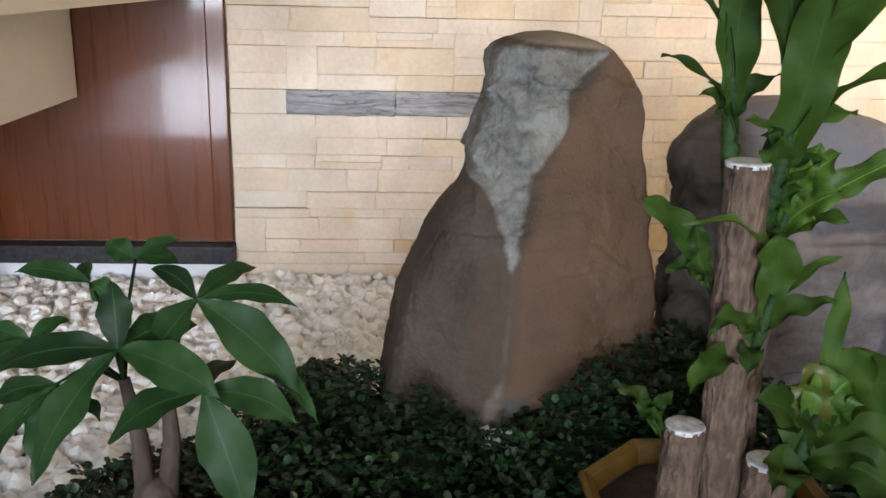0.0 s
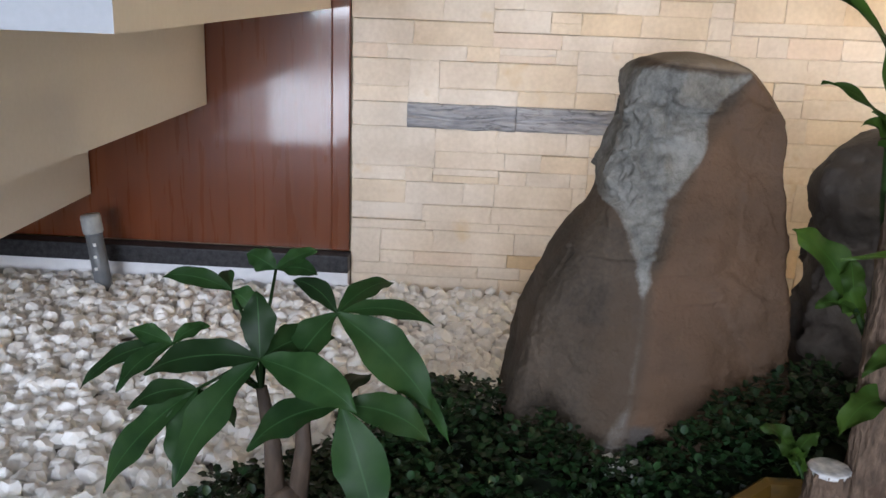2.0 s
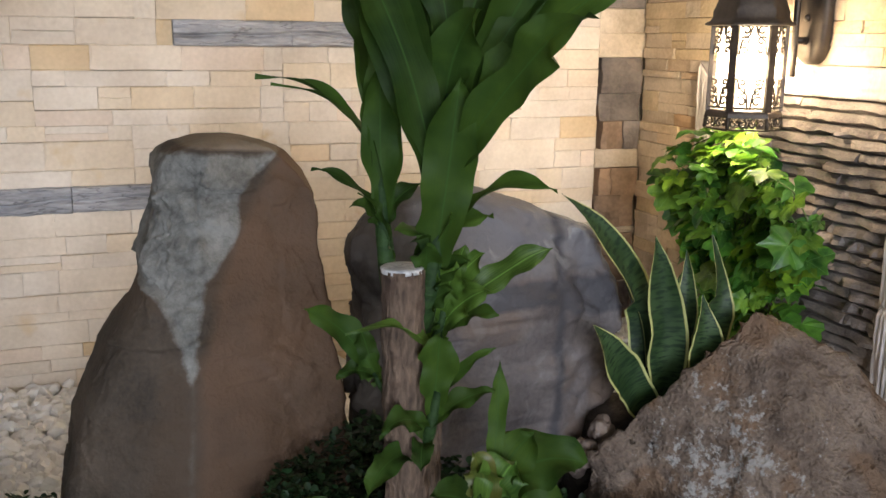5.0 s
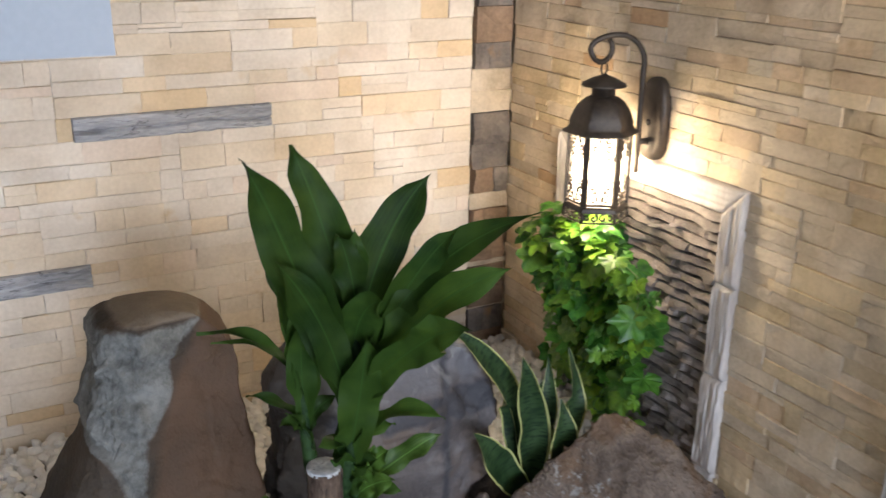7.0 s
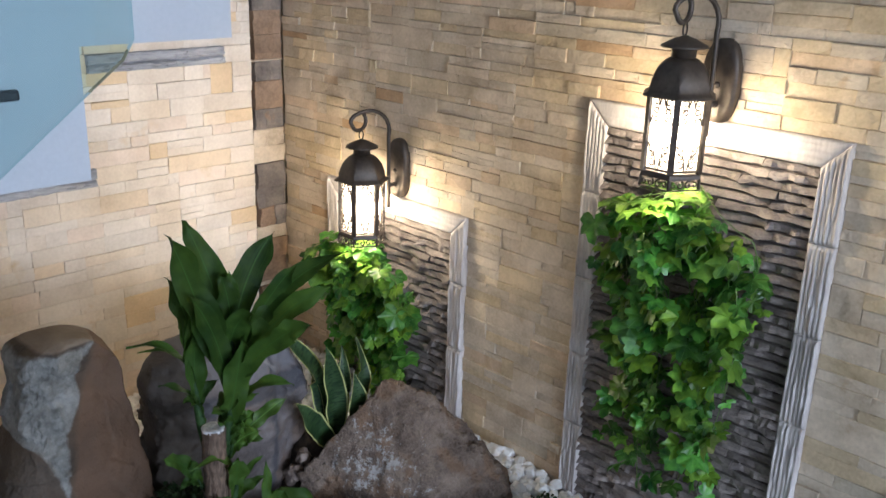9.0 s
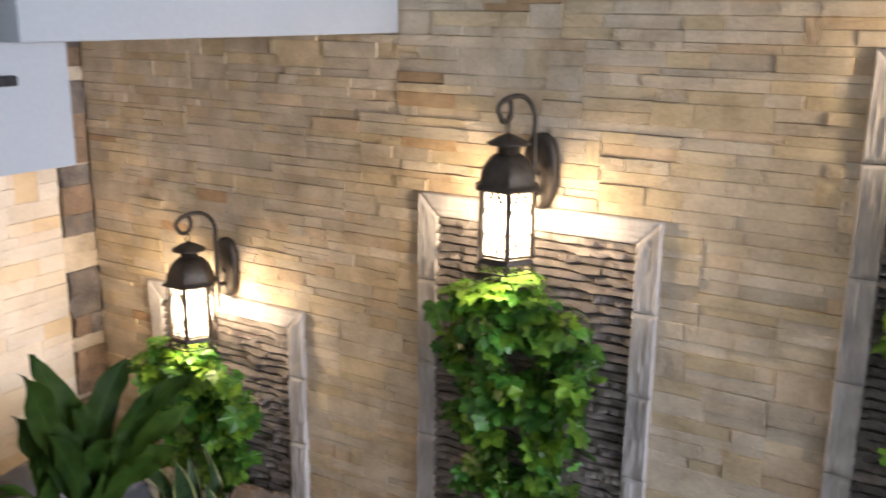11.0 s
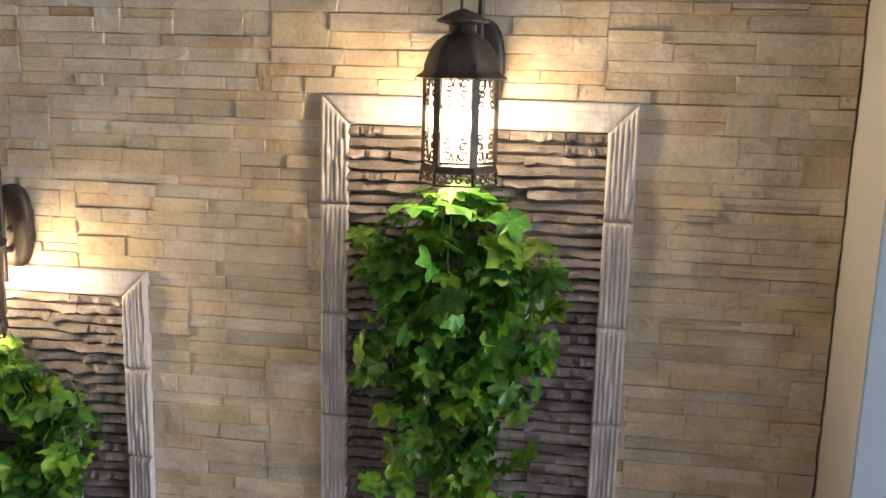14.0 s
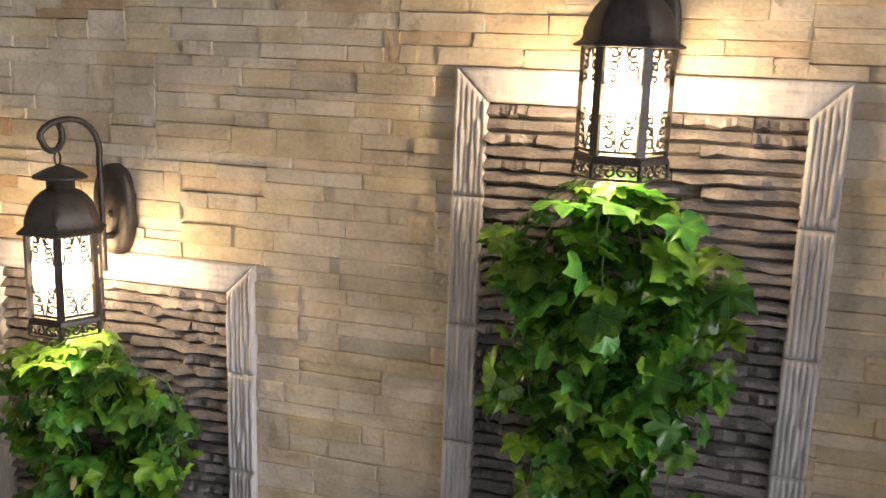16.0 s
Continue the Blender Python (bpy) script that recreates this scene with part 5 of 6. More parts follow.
pot = part("pot", turned([(0.085, -0.01), (0.118, 0.095), (0.124, 0.098), (0.131, 0.108), (0.131, 0.114), (0.126, 0.117), (0.117, 0.113), (0.112, 0.085)], 8, (0.375, 0.800, 0.0), phase=radians(22.5), cap=False), POT_YELLOW, corn, "octagonal yellow glazed pot", smooth=False)
part("soil", turned([(0.113, 0.080), (0.111, 0.092), (0.06, 0.097), (0.01, 0.098)], 24, (0.375, 0.800, 0.0), phase=radians(22.5)), SOIL, pot, "dark potting soil")

# ---- snake plant ----
snake = thing("snake_plant", (0.835, 1.05, 0.0), "snake plant with banded dark green leaves edged in yellow", "plant")
SNAKE = (((0.800, 1.06), (0.680, 1.075, 0.464), 0.17, 0.046, 0.75), ((0.820, 1.03), (0.788, 1.015, 0.413), 0.03, 0.052, 0.9), ((0.815, 1.025), (0.701, 1.010, 0.302), 0.05, 0.052, 0.85), ((0.822, 1.015), (0.850, 0.990, 0.335), -0.08, 0.048, 0.8),
         ((0.855, 1.05), (0.880, 1.020, 0.408), -0.13, 0.038, 0.5), ((0.830, 1.05), (0.824, 1.045, 0.382), 0.05, 0.024, 0.2), ((0.842, 1.06), (0.862, 1.050, 0.382), -0.06, 0.036, 0.5), ((0.835, 1.04), (0.843, 1.035, 0.352), 0.05, 0.026, 0.2),
         ((0.808, 1.07), (0.768, 1.075, 0.365), 0.08, 0.026, 0.3), ((0.828, 1.075), (0.808, 1.085, 0.362), 0.05, 0.032, 0.4), ((0.845, 1.03), (0.872, 1.005, 0.318), -0.10, 0.032, 0.3))
for i, ((bx, by), tip, bow, wd, face) in enumerate(SNAKE):
    part("leaf", leaf_to((bx, by, 0.14), tip, bow, wd, face, shape=0.50, taper=0.5, fold=0.30, wave=0.05, seed=3.3 * i, cup=0.5, sway=0.05 * math.sin(2.4 * i)), SANS_LEAF, snake)
clump = turned([(0.100, -0.02), (0.100, 0.06), (0.088, 0.115), (0.065, 0.145), (0.02, 0.160)], 28, (0.808, 1.075, 0.0))
for v in clump.verts:
    v.co += Vector((noise.noise(v.co * 30), noise.noise(v.co * 30 + Vector((9, 0, 0))), noise.noise(v.co * 34 + Vector((0, 9, 0))))) * 0.010
part("root_clump", clump, SOIL, snake, "dark soil round the leaves")

# ---- money tree ----
money = thing("money_tree", (-0.17, 0.815, 0.0), "young money tree with two stems and drooping five-fingered leaves", "plant")
part("root_base", turned([(0.020, -0.02), (0.023, 0.04), (0.024, 0.08), (0.022, 0.105), (0.018, 0.122), (0.010, 0.130)], 14, (-0.170, 0.815, 0.0)), PACH_STEM, money, "swollen brown root base")
for i, (sx, sy) in enumerate(((-0.178, 0.815), (-0.158, 0.820))):
    tip = Vector((-0.190, 0.815, 0.235)) if i == 0 else Vector((-0.152, 0.820, 0.225))
    b0 = Vector((sx, sy, 0.112))
    part("stem", tube(bmesh.new(), [b0, b0.lerp(tip, 0.5) + Vector((0.004, 0, 0)), tip], [0.0105, 0.0085, 0.0055], 10), PACH_STEM, money, "brown bare stem")
# each stalk: its hub, then the leaflets' tips and widths
STALKS = (((-0.179, 0.770, 0.283), ((-0.186, 0.790, 0.342, 0.038), (-0.280, 0.755, 0.272, 0.042), (-0.250, 0.735, 0.175, 0.048), (-0.088, 0.745, 0.252, 0.050), (-0.120, 0.820, 0.290, 0.040))),
          ((-0.115, 0.800, 0.319), ((-0.162, 0.830, 0.340, 0.024), (-0.157, 0.775, 0.262, 0.050), (-0.026, 0.790, 0.238, 0.056), (-0.028, 0.830, 0.304, 0.024), (-0.006, 0.800, 0.196, 0.028), (-0.070, 0.860, 0.334, 0.030))),
          ((-0.105, 0.760, 0.247), ((-0.186, 0.745, 0.208, 0.044), (-0.024, 0.755, 0.222, 0.042), (-0.068, 0.735, 0.142, 0.056), (-0.090, 0.840, 0.245, 0.036))),
          ((-0.229, 0.860, 0.314), ((-0.299, 0.860, 0.327, 0.026), (-0.206, 0.850, 0.300, 0.030), (-0.260, 0.910, 0.312, 0.026))),
          ((-0.190, 0.880, 0.332), ((-0.222, 0.890, 0.345, 0.030), (-0.150, 0.890, 0.352, 0.024), (-0.146, 0.870, 0.333, 0.026))),
          ((-0.287, 0.850, 0.259), ((-0.334, 0.860, 0.269, 0.024), (-0.380, 0.840, 0.213, 0.026), (-0.255, 0.870, 0.274, 0.022), (-0.330, 0.810, 0.225, 0.028))),
          ((-0.247, 0.800, 0.236), ((-0.332, 0.770, 0.142, 0.044), (-0.315, 0.800, 0.213, 0.030), (-0.262, 0.770, 0.172, 0.046), (-0.225, 0.840, 0.180, 0.038))))
for k, (hub, tips) in enumerate(STALKS):
    hub = Vector(hub)
    root = Vector((-0.190, 0.815, 0.232)) if hub.x < -0.17 else Vector((-0.152, 0.820, 0.222))
    stalk = part("leaf_stalk", tube(bmesh.new(), [root, root.lerp(hub, 0.5) + Vector((0, 0, 0.018)), hub], [0.0026, 0.0020, 0.0016], 6), PACH_LEAF, money)
    for i, (tx, ty, tz, wd) in enumerate(tips):
        part("leaflet", leaf_to(hub, (tx, ty, tz), 0.08, 0.84 * wd, 0.70, shape=0.50, taper=0.06, fold=0.10, wave=0.06, blunt=1.9, sway=0.04 * math.sin(3.0 * i + k), hook=0.5, seed=5.1 * k + i, cup=0.3), PACH_LEAF, stalk)

# ---- grey pipe by the cupboard, and small stones ----
pipe = thing("drain_pipe", (-0.728, 1.697, 0.0), "short grey plastic pipe with a cap leaning in the pebbles", "pipe")
LEAN = pose(-0.728, 1.697, 0.0, 0, -7.5, 0)
pieces = [("tube", turned([(0.0165, -0.02), (0.0165, 0.145)], 20, (0, 0, 0)), PVC, ""),
          ("cap", turned([(0.0185, 0.127), (0.0195, 0.130), (0.0195, 0.158), (0.0178, 0.163)], 20, (0, 0, 0)), PVC_CAP, "pale worn cap")]
pieces += [("mark", box(-0.004 + 0.003 * k, 0.002 + 0.003 * k, -0.0180, -0.0160, 0.055 + 0.024 * k, 0.061 + 0.024 * k), GUM, "small white mark") for k in range(3)]
for name, bm, mat, words in pieces:
    bm.transform(LEAN)
    part(name, bm, mat, pipe, words)



def lump(size, seed, subdivisions=2, squash=0.62):
    bm = bmesh.new()
    bmesh.ops.create_icosphere(bm, subdivisions=subdivisions, radius=1.0)
    for v in bm.verts:
        d = 1 + 0.48 * noise.noise(v.co * 1.5 + Vector((seed, 0, 0))) + 0.12 * noise.noise(v.co * 3 + Vector((0, seed, 0)))
        v.co = Vector((v.co.x * d * size, v.co.y * d * size * 0.76, v.co.z * d * size * squash))
    return bm


for i, (x, y, z, s) in enumerate(((0.712, 1.03, 0.115, 0.020), (0.735, 1.035, 0.140, 0.022), (0.722, 1.06, 0.09, 0.026), (0.50, 1.30, 0.03, 0.04), (0.44, 1.33, 0.03, 0.03))):
    bm = lump(s, 3.7 * i, 3, 0.9)
    bm.transform(pose(x, y, z, 20 * i, 35, 50 * i))
    single("small_stone", bm, SMALL_STONE, "small angular brown stone wedged between the rocks", "stone", smooth=False, group="small stones")

# ---- ground cover of small leaves ----
EDGE_X = (-0.60, -0.31, -0.258, -0.094, -0.046, 0.0, 0.06, 0.17, 0.30, 0.40, 0.47, 0.50, 0.56, 0.66, 0.72, 0.80, 0.88, 0.97, 1.10, 1.13)
EDGE_Y = (0.40, 0.86, 0.962, 1.120, 1.20, 1.20, 1.12, 1.03, 1.13, 1.30, 1.35, 1.30, 1.08, 1.03, 0.955, 0.865, 0.775, 0.69, 0.66, 0.56)


def in_mat(x, y):
    return y < float(np.interp(x, EDGE_X, EDGE_Y)) + 0.012 * noise.noise(Vector((x * 14, y * 14, 0))) and x < 1.125 + 0.012 * math.sin(20 * y)


def mat_height(x, y):
    edge = float(np.interp(x, EDGE_X, EDGE_Y)) - y
    h = 0.074 * min(1.0, max(0.0, edge) / 0.05) ** 0.6
    return h + 0.018 * noise.noise(Vector((x * 9, y * 9, 4))) + 0.045 * math.exp(-((x + 0.01) ** 2 + (y - 1.08) ** 2) / 0.006) + 0.105 * math.exp(-((x - 0.41) ** 2 + (y - 1.03) ** 2) / 0.012) + 0.060 * math.exp(-((x - 0.295) ** 2 + (y - 0.97) ** 2) / 0.0035) + 0.055 * math.exp(-((x - 0.085) ** 2 + (y - 0.97) ** 2) / 0.0022)


rm = random.Random(21)
verts, faces = [], []


def small_leaf(p, az, tilt, size):
    ca, sa, ct, st = math.cos(az), math.sin(az), math.cos(tilt), math.sin(tilt)
    d, s, n = (ca * ct, sa * ct, st), (-sa, ca, 0.0), (-ca * st, -sa * st, ct)
    i = len(verts)
    for u, v, w in ((0, 0, 0), (0.35, 0.40, 0.10), (0.78, 0.34, 0.08), (1.0, 0, -0.06), (0.78, -0.34, 0.08), (0.35, -0.40, 0.10), (0.5, 0, -0.05)):
        verts.append(tuple(p[q] + size * (u * d[q] + v * s[q] + w * n[q]) for q in range(3)))
    faces.extend(((i, i + 1, i + 6), (i + 1, i + 2, i + 6), (i + 2, i + 3, i + 6), (i + 3, i + 4, i + 6), (i + 4, i + 5, i + 6), (i + 5, i, i + 6)))


made = 0
while made < 14000:
    x, y = rm.uniform(-0.50, 1.19), rm.uniform(0.36, 1.36)
    if not in_mat(x, y) or (x - 0.375) ** 2 + (y - 0.80) ** 2 < 0.0165:
        continue
    made += 1
    z = mat_height(x, y) * rm.uniform(0.72, 1.12) + 0.004
    for k in range(4):
        small_leaf((x + rm.uniform(-0.006, 0.006), y + rm.uniform(-0.006, 0.006), z + rm.uniform(-0.004, 0.006)), rm.uniform(0, 6.283), rm.uniform(-0.2, 1.1), rm.uniform(0.0075, 0.0125))
me = bpy.data.meshes.new("ground_cover")
me.from_pydata(verts, [], faces)
me.materials.append(MAT_LEAF)
me.polygons.foreach_set("use_smooth", [True] * len(me.polygons))
cover = tagged(new("ground_cover", me), "mat of small glossy dark green artificial boxwood leaves", "ground cover", kind="stuff")
bm = bmesh.new()
nx, ny = 90, 54
grid = {}
for i in range(nx + 1):
    for j in range(ny + 1):
        x, y = -0.50 + 1.69 * i / nx, 0.34 + 1.04 * j / ny
        if in_mat(x, y):
            grid[i, j] = bm.verts.new((x, y, max(0.004, mat_height(x, y) * 0.62)))
for i in range(nx):
    for j in range(ny):
        q = [grid.get(c) for c in ((i, j), (i + 1, j), (i + 1, j + 1), (i, j + 1))]
        if all(q):
            bm.faces.new(q)
under = part("mat_base", bm, MAT_BASE, cover, "dark green mat under the leaves")

# ---- stone cladding, course by course ----


def strip_template(seed, rough):
    """A stone strip of unit length, height and depth, its worked face towards -y."""
    r = random.Random(seed)
    bm = bmesh.new()
    us, vs = (-0.5, -0.485, -0.22, 0.05, 0.27, 0.485, 0.5), (-0.5, -0.45, 0.02, 0.45, 0.5)
    rows = []
    for i, u in enumerate(us):
        row = []
        for j, v in enumerate(vs):
            edge = i in (0, len(us) - 1) or j in (0, len(vs) - 1)
            y = -0.95 + r.uniform(-0.08, 0.05) * rough if edge else -1.0 + r.uniform(-0.28, 0.22) * rough
            row.append(bm.verts.new((u + (0 if edge else r.uniform(-0.03, 0.03)), y, v)))
        rows.append(row)
    for a, b in zip(rows, rows[1:]):
        for k in range(len(vs) - 1):
            bm.faces.new((a[k], b[k], b[k + 1], a[k + 1]))
    for e in (rows[0], rows[-1], [q[0] for q in rows], [q[-1] for q in rows]):
        low = [bm.verts.new((v.co.x, 0.0, v.co.z)) for v in (e[0], e[-1])]
        bm.faces.new([*e, low[1], low[0]])
    bmesh.ops.recalc_face_normals(bm, faces=bm.faces[:])
    bmesh.ops.triangulate(bm, faces=bm.faces[:])
    return bm


def courses(levels, height, r):
    out = []
    for a, b in zip(levels, levels[1:]):
        n = max(1, round((b - a) / height))
        cuts = [a + (b - a) * (k + (r.uniform(-0.26, 0.26) if 0 < k < n else 0)) / n for k in range(n + 1)]
        out += list(zip(cuts, cuts[1:]))
    return out


def cladding(u0, u1, levels, height, lengths, holes, r, double=0.15, halves=0.2):
    """Pieces (u, v, length, height) that fill a wall but for its holes (u from, u to, v from, v to)."""
    rows = courses(levels, height, r)
    taken = []
    pieces = []
    for n, (v0, v1) in enumerate(rows):
        spans = [(u0, u1)]
        for a, b, c, d in holes + taken:
            if c < v1 - 0.002 and d > v0 + 0.002:
                spans = [s for p, q in spans for s in ((p, min(q, a)), (max(p, b), q)) if s[1] - s[0] > 0.008]
        for p, q in spans:
            u = p
            while u < q - 0.004:
                ln = min(r.uniform(*lengths), q - u)
                if q - (u + ln) < lengths[0] * 0.45:
                    ln = q - u
                top = v1
                if r.random() < double and n + 1 < len(rows):
                    nv = rows[n + 1]
                    if not any(a < u + ln - 0.002 and b > u + 0.002 and c < nv[1] - 0.002 and d > nv[0] + 0.002 for a, b, c, d in holes):
                        top = nv[1]
                        taken.append((u, u + ln, nv[0], nv[1]))
                if top == v1 and r.random() < halves:
                    m = (v0 + v1) / 2
                    pieces += [(u + ln / 2, (v0 + m) / 2, ln, m - v0), (u + ln / 2, (m + v1) / 2, ln, v1 - m)]
                else:
                    pieces.append((u + ln / 2, (v0 + top) / 2, ln, top - v0))
                u += ln
    return pieces


def panels(u0, u1, levels, height, lengths, holes, r, double, halves, span=(0.42, 0.60)):
    """Bands of ready-made panels, each with its own courses."""
    out = []
    for a, b in zip(levels, levels[1:]):
        u = u0
        first = r.uniform(0.2, 0.6)
        while u < u1 - 0.002:
            ln = first if u == u0 else r.uniform(*span)
            end = u1 if u1 - (u + ln) < 0.2 else u + ln
            out += cladding(u, end, [a, b], height * r.uniform(0.86, 1.2), lengths, holes, r, double, halves)
            u = end
    return out


def lay(pieces, wall, mat, name, to_world, depth, jitter, rough, seed, near, joint=0.0009, singles=300, tilt=0.006):
    """Sets the pieces nearest to a place on the wall as objects, the rest as one joined mesh."""
    r = random.Random(seed)
    bms = [strip_template(seed * 10 + k, rough) for k in range(8)]
    raw = [(np.array([v.co[:] for v in b.verts]), [[v.index for v in f.verts] for f in b.faces]) for b in bms if not b.verts.index_update()]
    meshes = [mesh_of(name, b, mat, smooth=False) for b in bms]
    pieces = sorted(pieces, key=lambda p: (p[0] - near[0]) ** 2 + (p[1] - near[1]) ** 2)
    vv, ff, off = [], [], 0
    for i, (u, v, ln, h) in enumerate(pieces):
        k = r.randrange(8)
        m = to_world @ Matrix.Translation((u, 0, v)) @ Matrix.Rotation(r.gauss(0, tilt), 4, "Z") @ Matrix.Rotation(r.gauss(0, 3 * tilt), 4, "X") @ Matrix.Diagonal((ln - joint, depth + r.uniform(-jitter, jitter), h - joint, 1))
        if r.random() < 0.5:
            m = m @ Matrix.Rotation(math.pi, 4, "Y")
        if i < singles:
            ob = new(name, meshes[k])
            ob.parent = wall
            ob.matrix_basis = m
        else:
            a = np.array(m)
            vv.append(raw[k][0] @ a[:3, :3].T + a[:3, 3])
            ff += [[q + off for q in f] for f in raw[k][1]]
            off += len(raw[k][0])
    if vv:
        me = bpy.data.meshes.new(name)
        me.from_pydata(np.concatenate(vv).tolist(), [], ff)
        me.materials.append(mat)
        ob = new("stone_cladding", me)
        ob.parent = wall
        tagged(ob, kind="stuff")


rb = random.Random(77)
LEVELS_N = [-0.02, 0.04, 0.19, 0.343, 0.390, 0.50, 0.643, 0.690, 0.80, 0.935, 0.982, 1.10, 1.30]
holes_n = [(a - 0.001, b + 0.001, c, d) for a, b, c, d in LOGS]
north = panels(-0.258, 1.134, LEVELS_N, 0.035, (0.05, 0.18), holes_n, rb, 0.07, 0.05)
lay(north, wall_north, CREAM_STONE, "stone_strip", Matrix.Translation((0, YW, 0)), 0.0215, 0.0019, 0.16, 4, (0.3, 0.55), joint=0.0004)
north_top = cladding(-0.258, 1.134, [1.30, 1.5, 1.7, 1.9, 2.1, 2.3, 2.6], 0.042, (0.10, 0.22), [], rb, 0.1, 0.2)
lay(north_top, wall_north, CREAM_STONE, "stone_strip", Matrix.Translation((0, YW, 0)), 0.0215, 0.0014, 0.16, 6, (0.3, 0.5), joint=0.0005, singles=0)

# corner column: charcoal and brown slate blocks between cream courses
column = tagged(new("corner_column"), "corner column of charcoal and brown slate blocks", "column", kind="structure")
BASE[column] = Vector()
rc = random.Random(8)
for v0, v1, dark in ((-0.02, 0.12, 1), (0.125, 0.235, 0), (0.25, 0.385, 0), (0.427, 0.626, 1), (0.730, 0.93, 1), (0.935, 1.165, 1), (1.205, 1.30, 1), (1.34, 1.55, 1), (1.6, 1.85, 1)):
    cuts = [v0] + [v0 + (v1 - v0) * f for f in ((0.55, ) if v1 - v0 < 0.15 else (rc.uniform(0.28, 0.42), rc.uniform(0.6, 0.75)))] + [v1]
    for c0, c1 in zip(cuts, cuts[1:]):
        seam_x = rc.choice((1.2405, 1.2405, rc.uniform(1.175, 1.205)))
        for x0, x1 in ((rc.uniform(1.138, 1.148), seam_x), (seam_x + 0.0008, 1.2405)):
            if x1 - x0 < 0.01:
                continue
            b = box(x0, x1, 1.798 + rc.uniform(-0.004, 0.003), 1.8205, c0 + 0.0003, c1 - 0.0003, 0.0016)
            bmesh.ops.subdivide_edges(b, edges=[e for e in b.edges if e.calc_length() > 0.03], cuts=3, use_grid_fill=True)
            for v in b.verts:
                if v.co.y < 1.81:
                    v.co.y += 0.010 * noise.noise(v.co * 28)
                    v.co.x += 0.003 * noise.noise(v.co * 40)
            brown = not dark or rc.random() < 0.25
            part("slate_block", b, COLUMN_BROWN if brown else COLUMN_DARK, column, "brown slate block" if brown else "charcoal slate block", smooth=False)
col_holes = [(1.134, 1.253, v0, v1) for v0, v1 in ((-0.02, 0.12), (0.125, 0.235), (0.25, 0.385), (0.427, 0.626), (0.730, 0.93), (0.935, 1.165), (1.205, 1.30), (1.34, 1.55), (1.6, 1.85))]
col = cladding(1.135, 1.252, [-0.02, 0.12, 0.125, 0.235, 0.25, 0.385, 0.427, 0.626, 0.678, 0.730, 0.93, 0.935, 1.165, 1.205, 1.30, 1.34, 1.55, 1.6, 1.85, 2.2, 2.6], 0.045, (0.11, 0.13), col_holes, rb, 0.0, 0.0)
lay(col, wall_north, BUFF_STONE, "stone_strip", Matrix.Translation((0, YW, 0)), 0.020, 0.002, 0.4, 5, (1.2, 0.5), singles=0)

LEVELS_E = [-0.02, 0.15, 0.32, 0.47, 0.625, 0.80, 0.975, 1.14, 1.315, 1.48, 1.65]
holes_e = [(-b - 0.0005, -a + 0.0005, -0.1, t + 0.0005) for a, b, t in FRAMES]
TO_EAST = Matrix.Translation((XW, 0, 0)) @ EAST
east = panels(-1.795, 1.117, LEVELS_E, 0.0250, (0.045, 0.165), holes_e, rb, 0.07, 0.03)
lay(east, wall_east, BUFF_STONE, "stone_strip", TO_EAST, 0.0192, 0.0037, 0.24, 12, (0.15, 1.15), joint=0.0004, tilt=0.008)
east_top = panels(-1.795, 1.117, [1.65, 1.82, 1.99, 2.16, 2.33, 2.6], 0.0250, (0.05, 0.165), [], rb, 0.06, 0.03)
lay(east_top, wall_east, BUFF_STONE, "stone_strip", TO_EAST, 0.019, 0.0029, 0.20, 14, (0.2, 1.2), joint=0.0004, singles=0, tilt=0.008)

# ---- pebbles ----
rp = random.Random(31)


def broken_stone(k):
    bm = lump(1.05, 1.9 * k, 2, rp.uniform(0.58, 0.78))
    cut_flat(bm, 7, 0.72, 40 + k)
    return bm


PEBBLES = [mesh_of("pebble", broken_stone(k), PEBBLE, smooth=False) for k in range(10)]
raw = []
for me in PEBBLES:
    co = np.empty(len(me.vertices) * 3)
    me.vertices.foreach_get("co", co)
    raw.append((co.reshape(-1, 3), [list(p.vertices) for p in me.polygons]))
spots = []
cell = {}
tries = 0
while tries < 60000 and len(spots) < 6000:
    tries += 1
    x, y = rp.uniform(-1.45, 1.235), rp.uniform(0.35, 1.795)
    if in_mat(x, y - 0.02) or (x < -0.26 and y > 1.765):
        continue
    lim = 0.0190
    key = (int(x / 0.02), int(y / 0.02))
    if any((x - a) ** 2 + (y - b) ** 2 < lim * lim for i in (-1, 0, 1) for j in (-1, 0, 1) for a, b in cell.get((key[0] + i, key[1] + j), ())):
        continue
    cell.setdefault(key, []).append((x, y))
    spots.append((x, y))
for x, y in ((0.178, 0.985), (0.194, 0.980), (0.166, 0.990), (0.683, 1.014), (0.684, 0.971), (0.668, 1.023), (0.715, 1.088), (0.708, 1.045), (0.700, 1.005), (0.712, 0.975), (0.728, 0.955), (0.745, 0.928), (0.765, 0.905), (0.790, 0.880), (0.83, 0.84), (0.690, 1.06), (0.880, 0.785), (0.68, 1.02)):
    spots.append((x, y))
spots.sort(key=lambda p: (p[0] + 0.25) ** 2 + (p[1] - 1.15) ** 2)
under_from = len(spots)
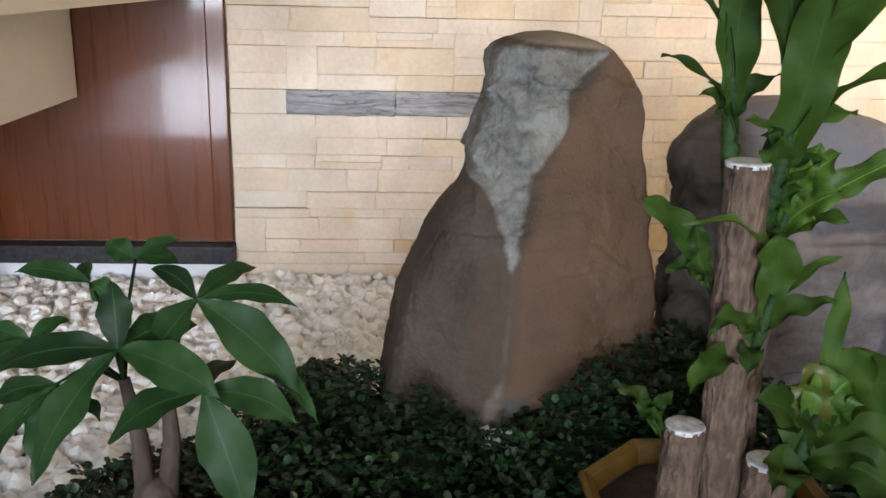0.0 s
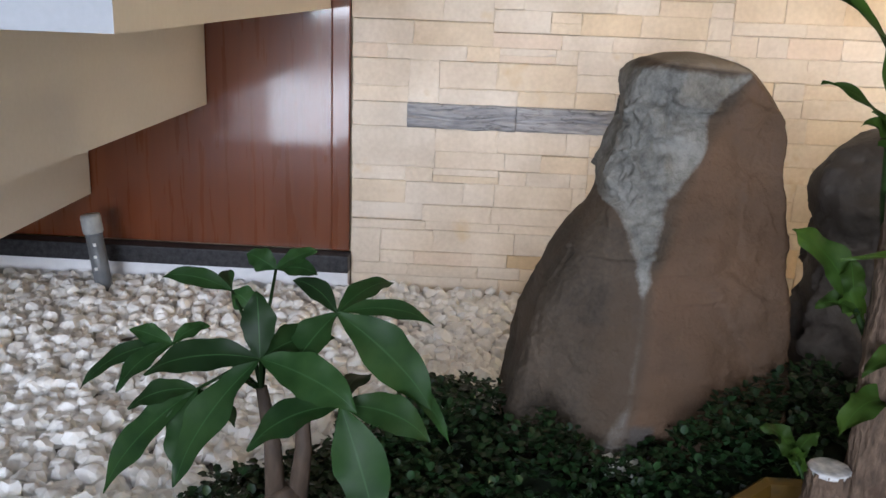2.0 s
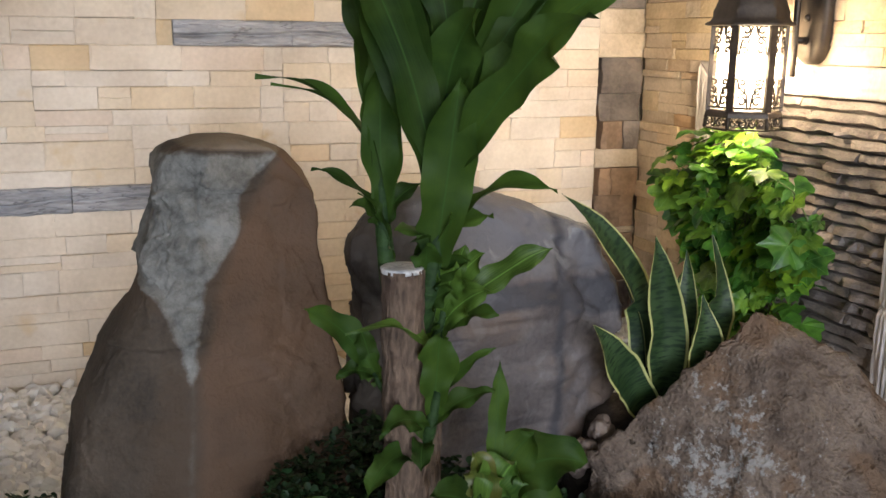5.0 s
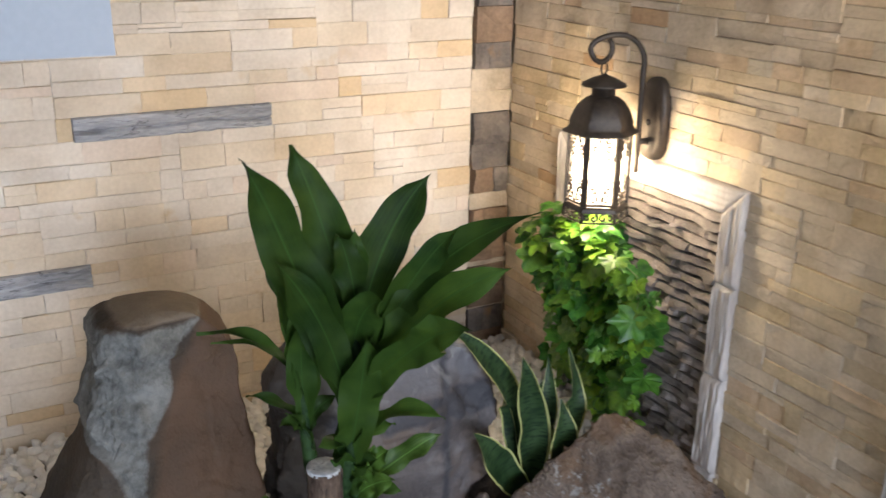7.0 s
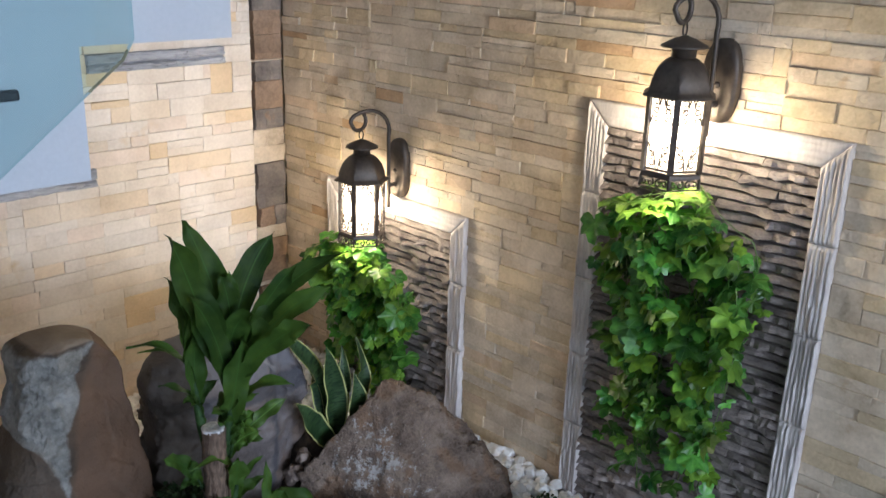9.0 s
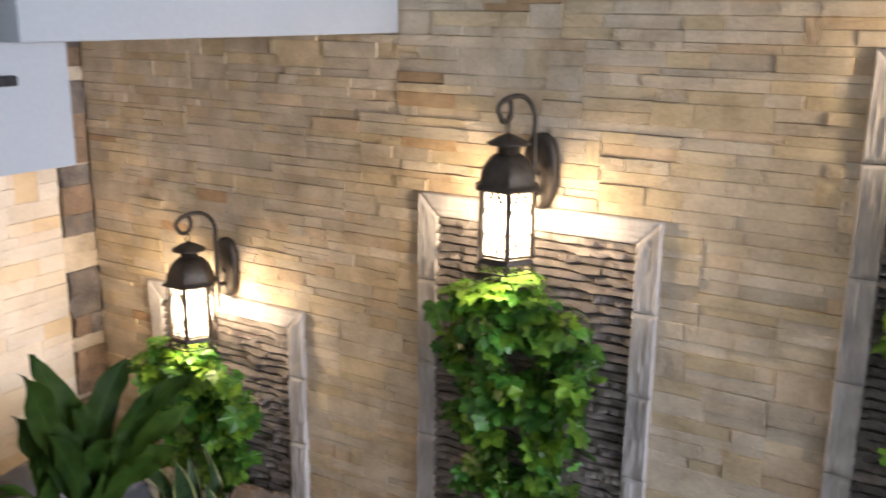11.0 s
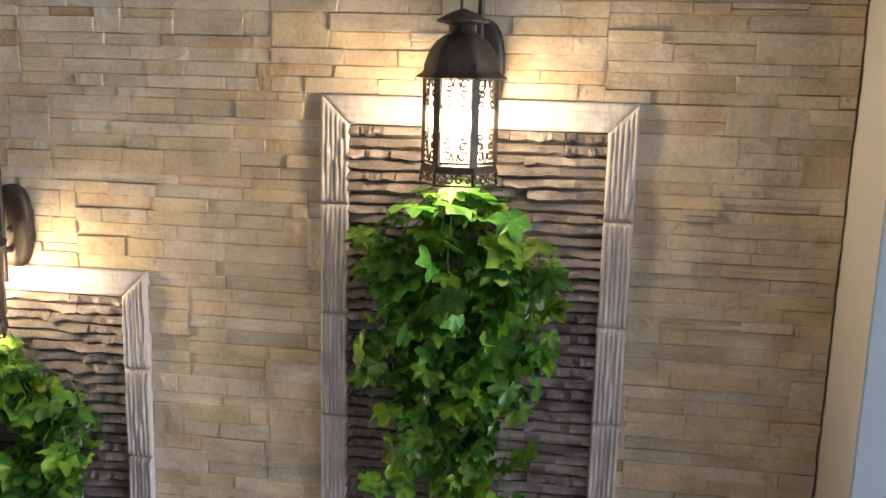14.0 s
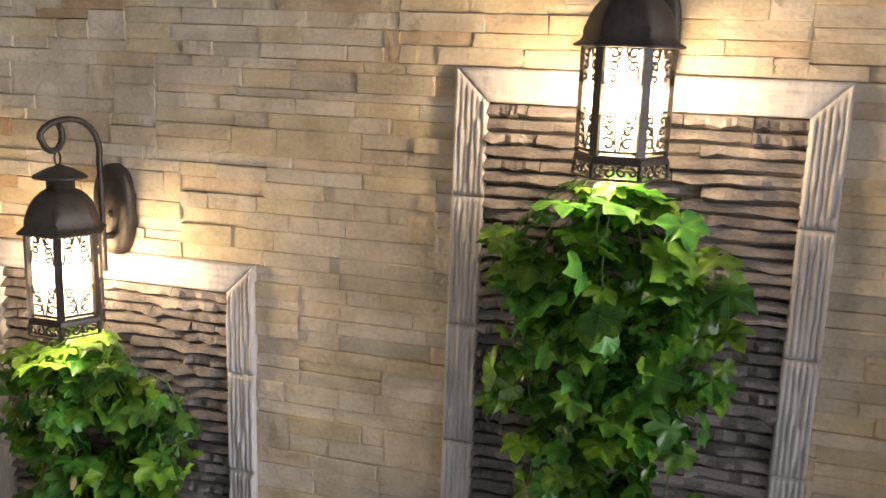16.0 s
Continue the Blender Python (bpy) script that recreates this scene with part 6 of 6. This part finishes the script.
for i in range(5200):                           # a lower layer that fills the gaps
    x, y = rp.uniform(-1.45, 1.235), rp.uniform(0.45, 1.795)
    if not in_mat(x, y - 0.02) and not (x < -0.26 and y > 1.765):
        spots.append((x, y))
vv, ff, off = [], [], 0
for i, (x, y) in enumerate(spots):
    k = rp.randrange(10)
    s = rp.uniform(0.0130, 0.0225)
    z = 0.008 + rp.uniform(-0.004, 0.010)
    if x > 1.10:
        z += 0.018 + 0.012 * math.sin(9 * y)
    if i >= under_from:
        z -= 0.006
    if in_mat(x, y - 0.012):
        z = mat_height(x, y) - 0.002
    m = pose(x, y, z, rp.uniform(-35, 35), rp.uniform(-35, 35), rp.uniform(0, 360)) @ Matrix.Diagonal((s, s, s, 1))
    if i < 300:
        ob = new("pebble", PEBBLES[k])
        ob.parent = bed
        ob.matrix_basis = m
    else:
        a = np.array(m)
        vv.append(raw[k][0] @ a[:3, :3].T + a[:3, 3])
        ff += [[q + off for q in f] for f in raw[k][1]]
        off += len(raw[k][0])
me = bpy.data.meshes.new("pebbles")
me.from_pydata(np.concatenate(vv).tolist(), [], ff)
me.materials.append(PEBBLE)
rest = new("pebbles", me)
rest.parent = bed
tagged(rest, "white pebbles", kind="stuff")

# ---- red ribbon hanging from the stair's edge ----
ribbon = bmesh.new()
cols = []
for i in range(19):
    s = i / 18
    half = 0.0075 * min(1.0, 0.25 + 1.6 * s) * (1 + 0.15 * math.sin(9 * s))
    mid = -0.116 + 0.006 * math.sin(5 * s) - 0.010 * s
    cols.append([ribbon.verts.new((mid + k * half, 0.779 + 0.002 * math.sin(11 * s + 2 * k), 0.594 + 0.20 * s)) for k in (-1, 0, 1)])
for a, b in zip(cols, cols[1:]):
    for k in range(2):
        ribbon.faces.new((a[k], a[k + 1], b[k + 1], b[k]))
thick = bmesh.ops.solidify(ribbon, geom=ribbon.faces[:], thickness=0.0012)
single("ribbon", ribbon, RED_PLASTIC, "thin red ribbon hanging from the edge of the staircase", "ribbon", smooth=True)
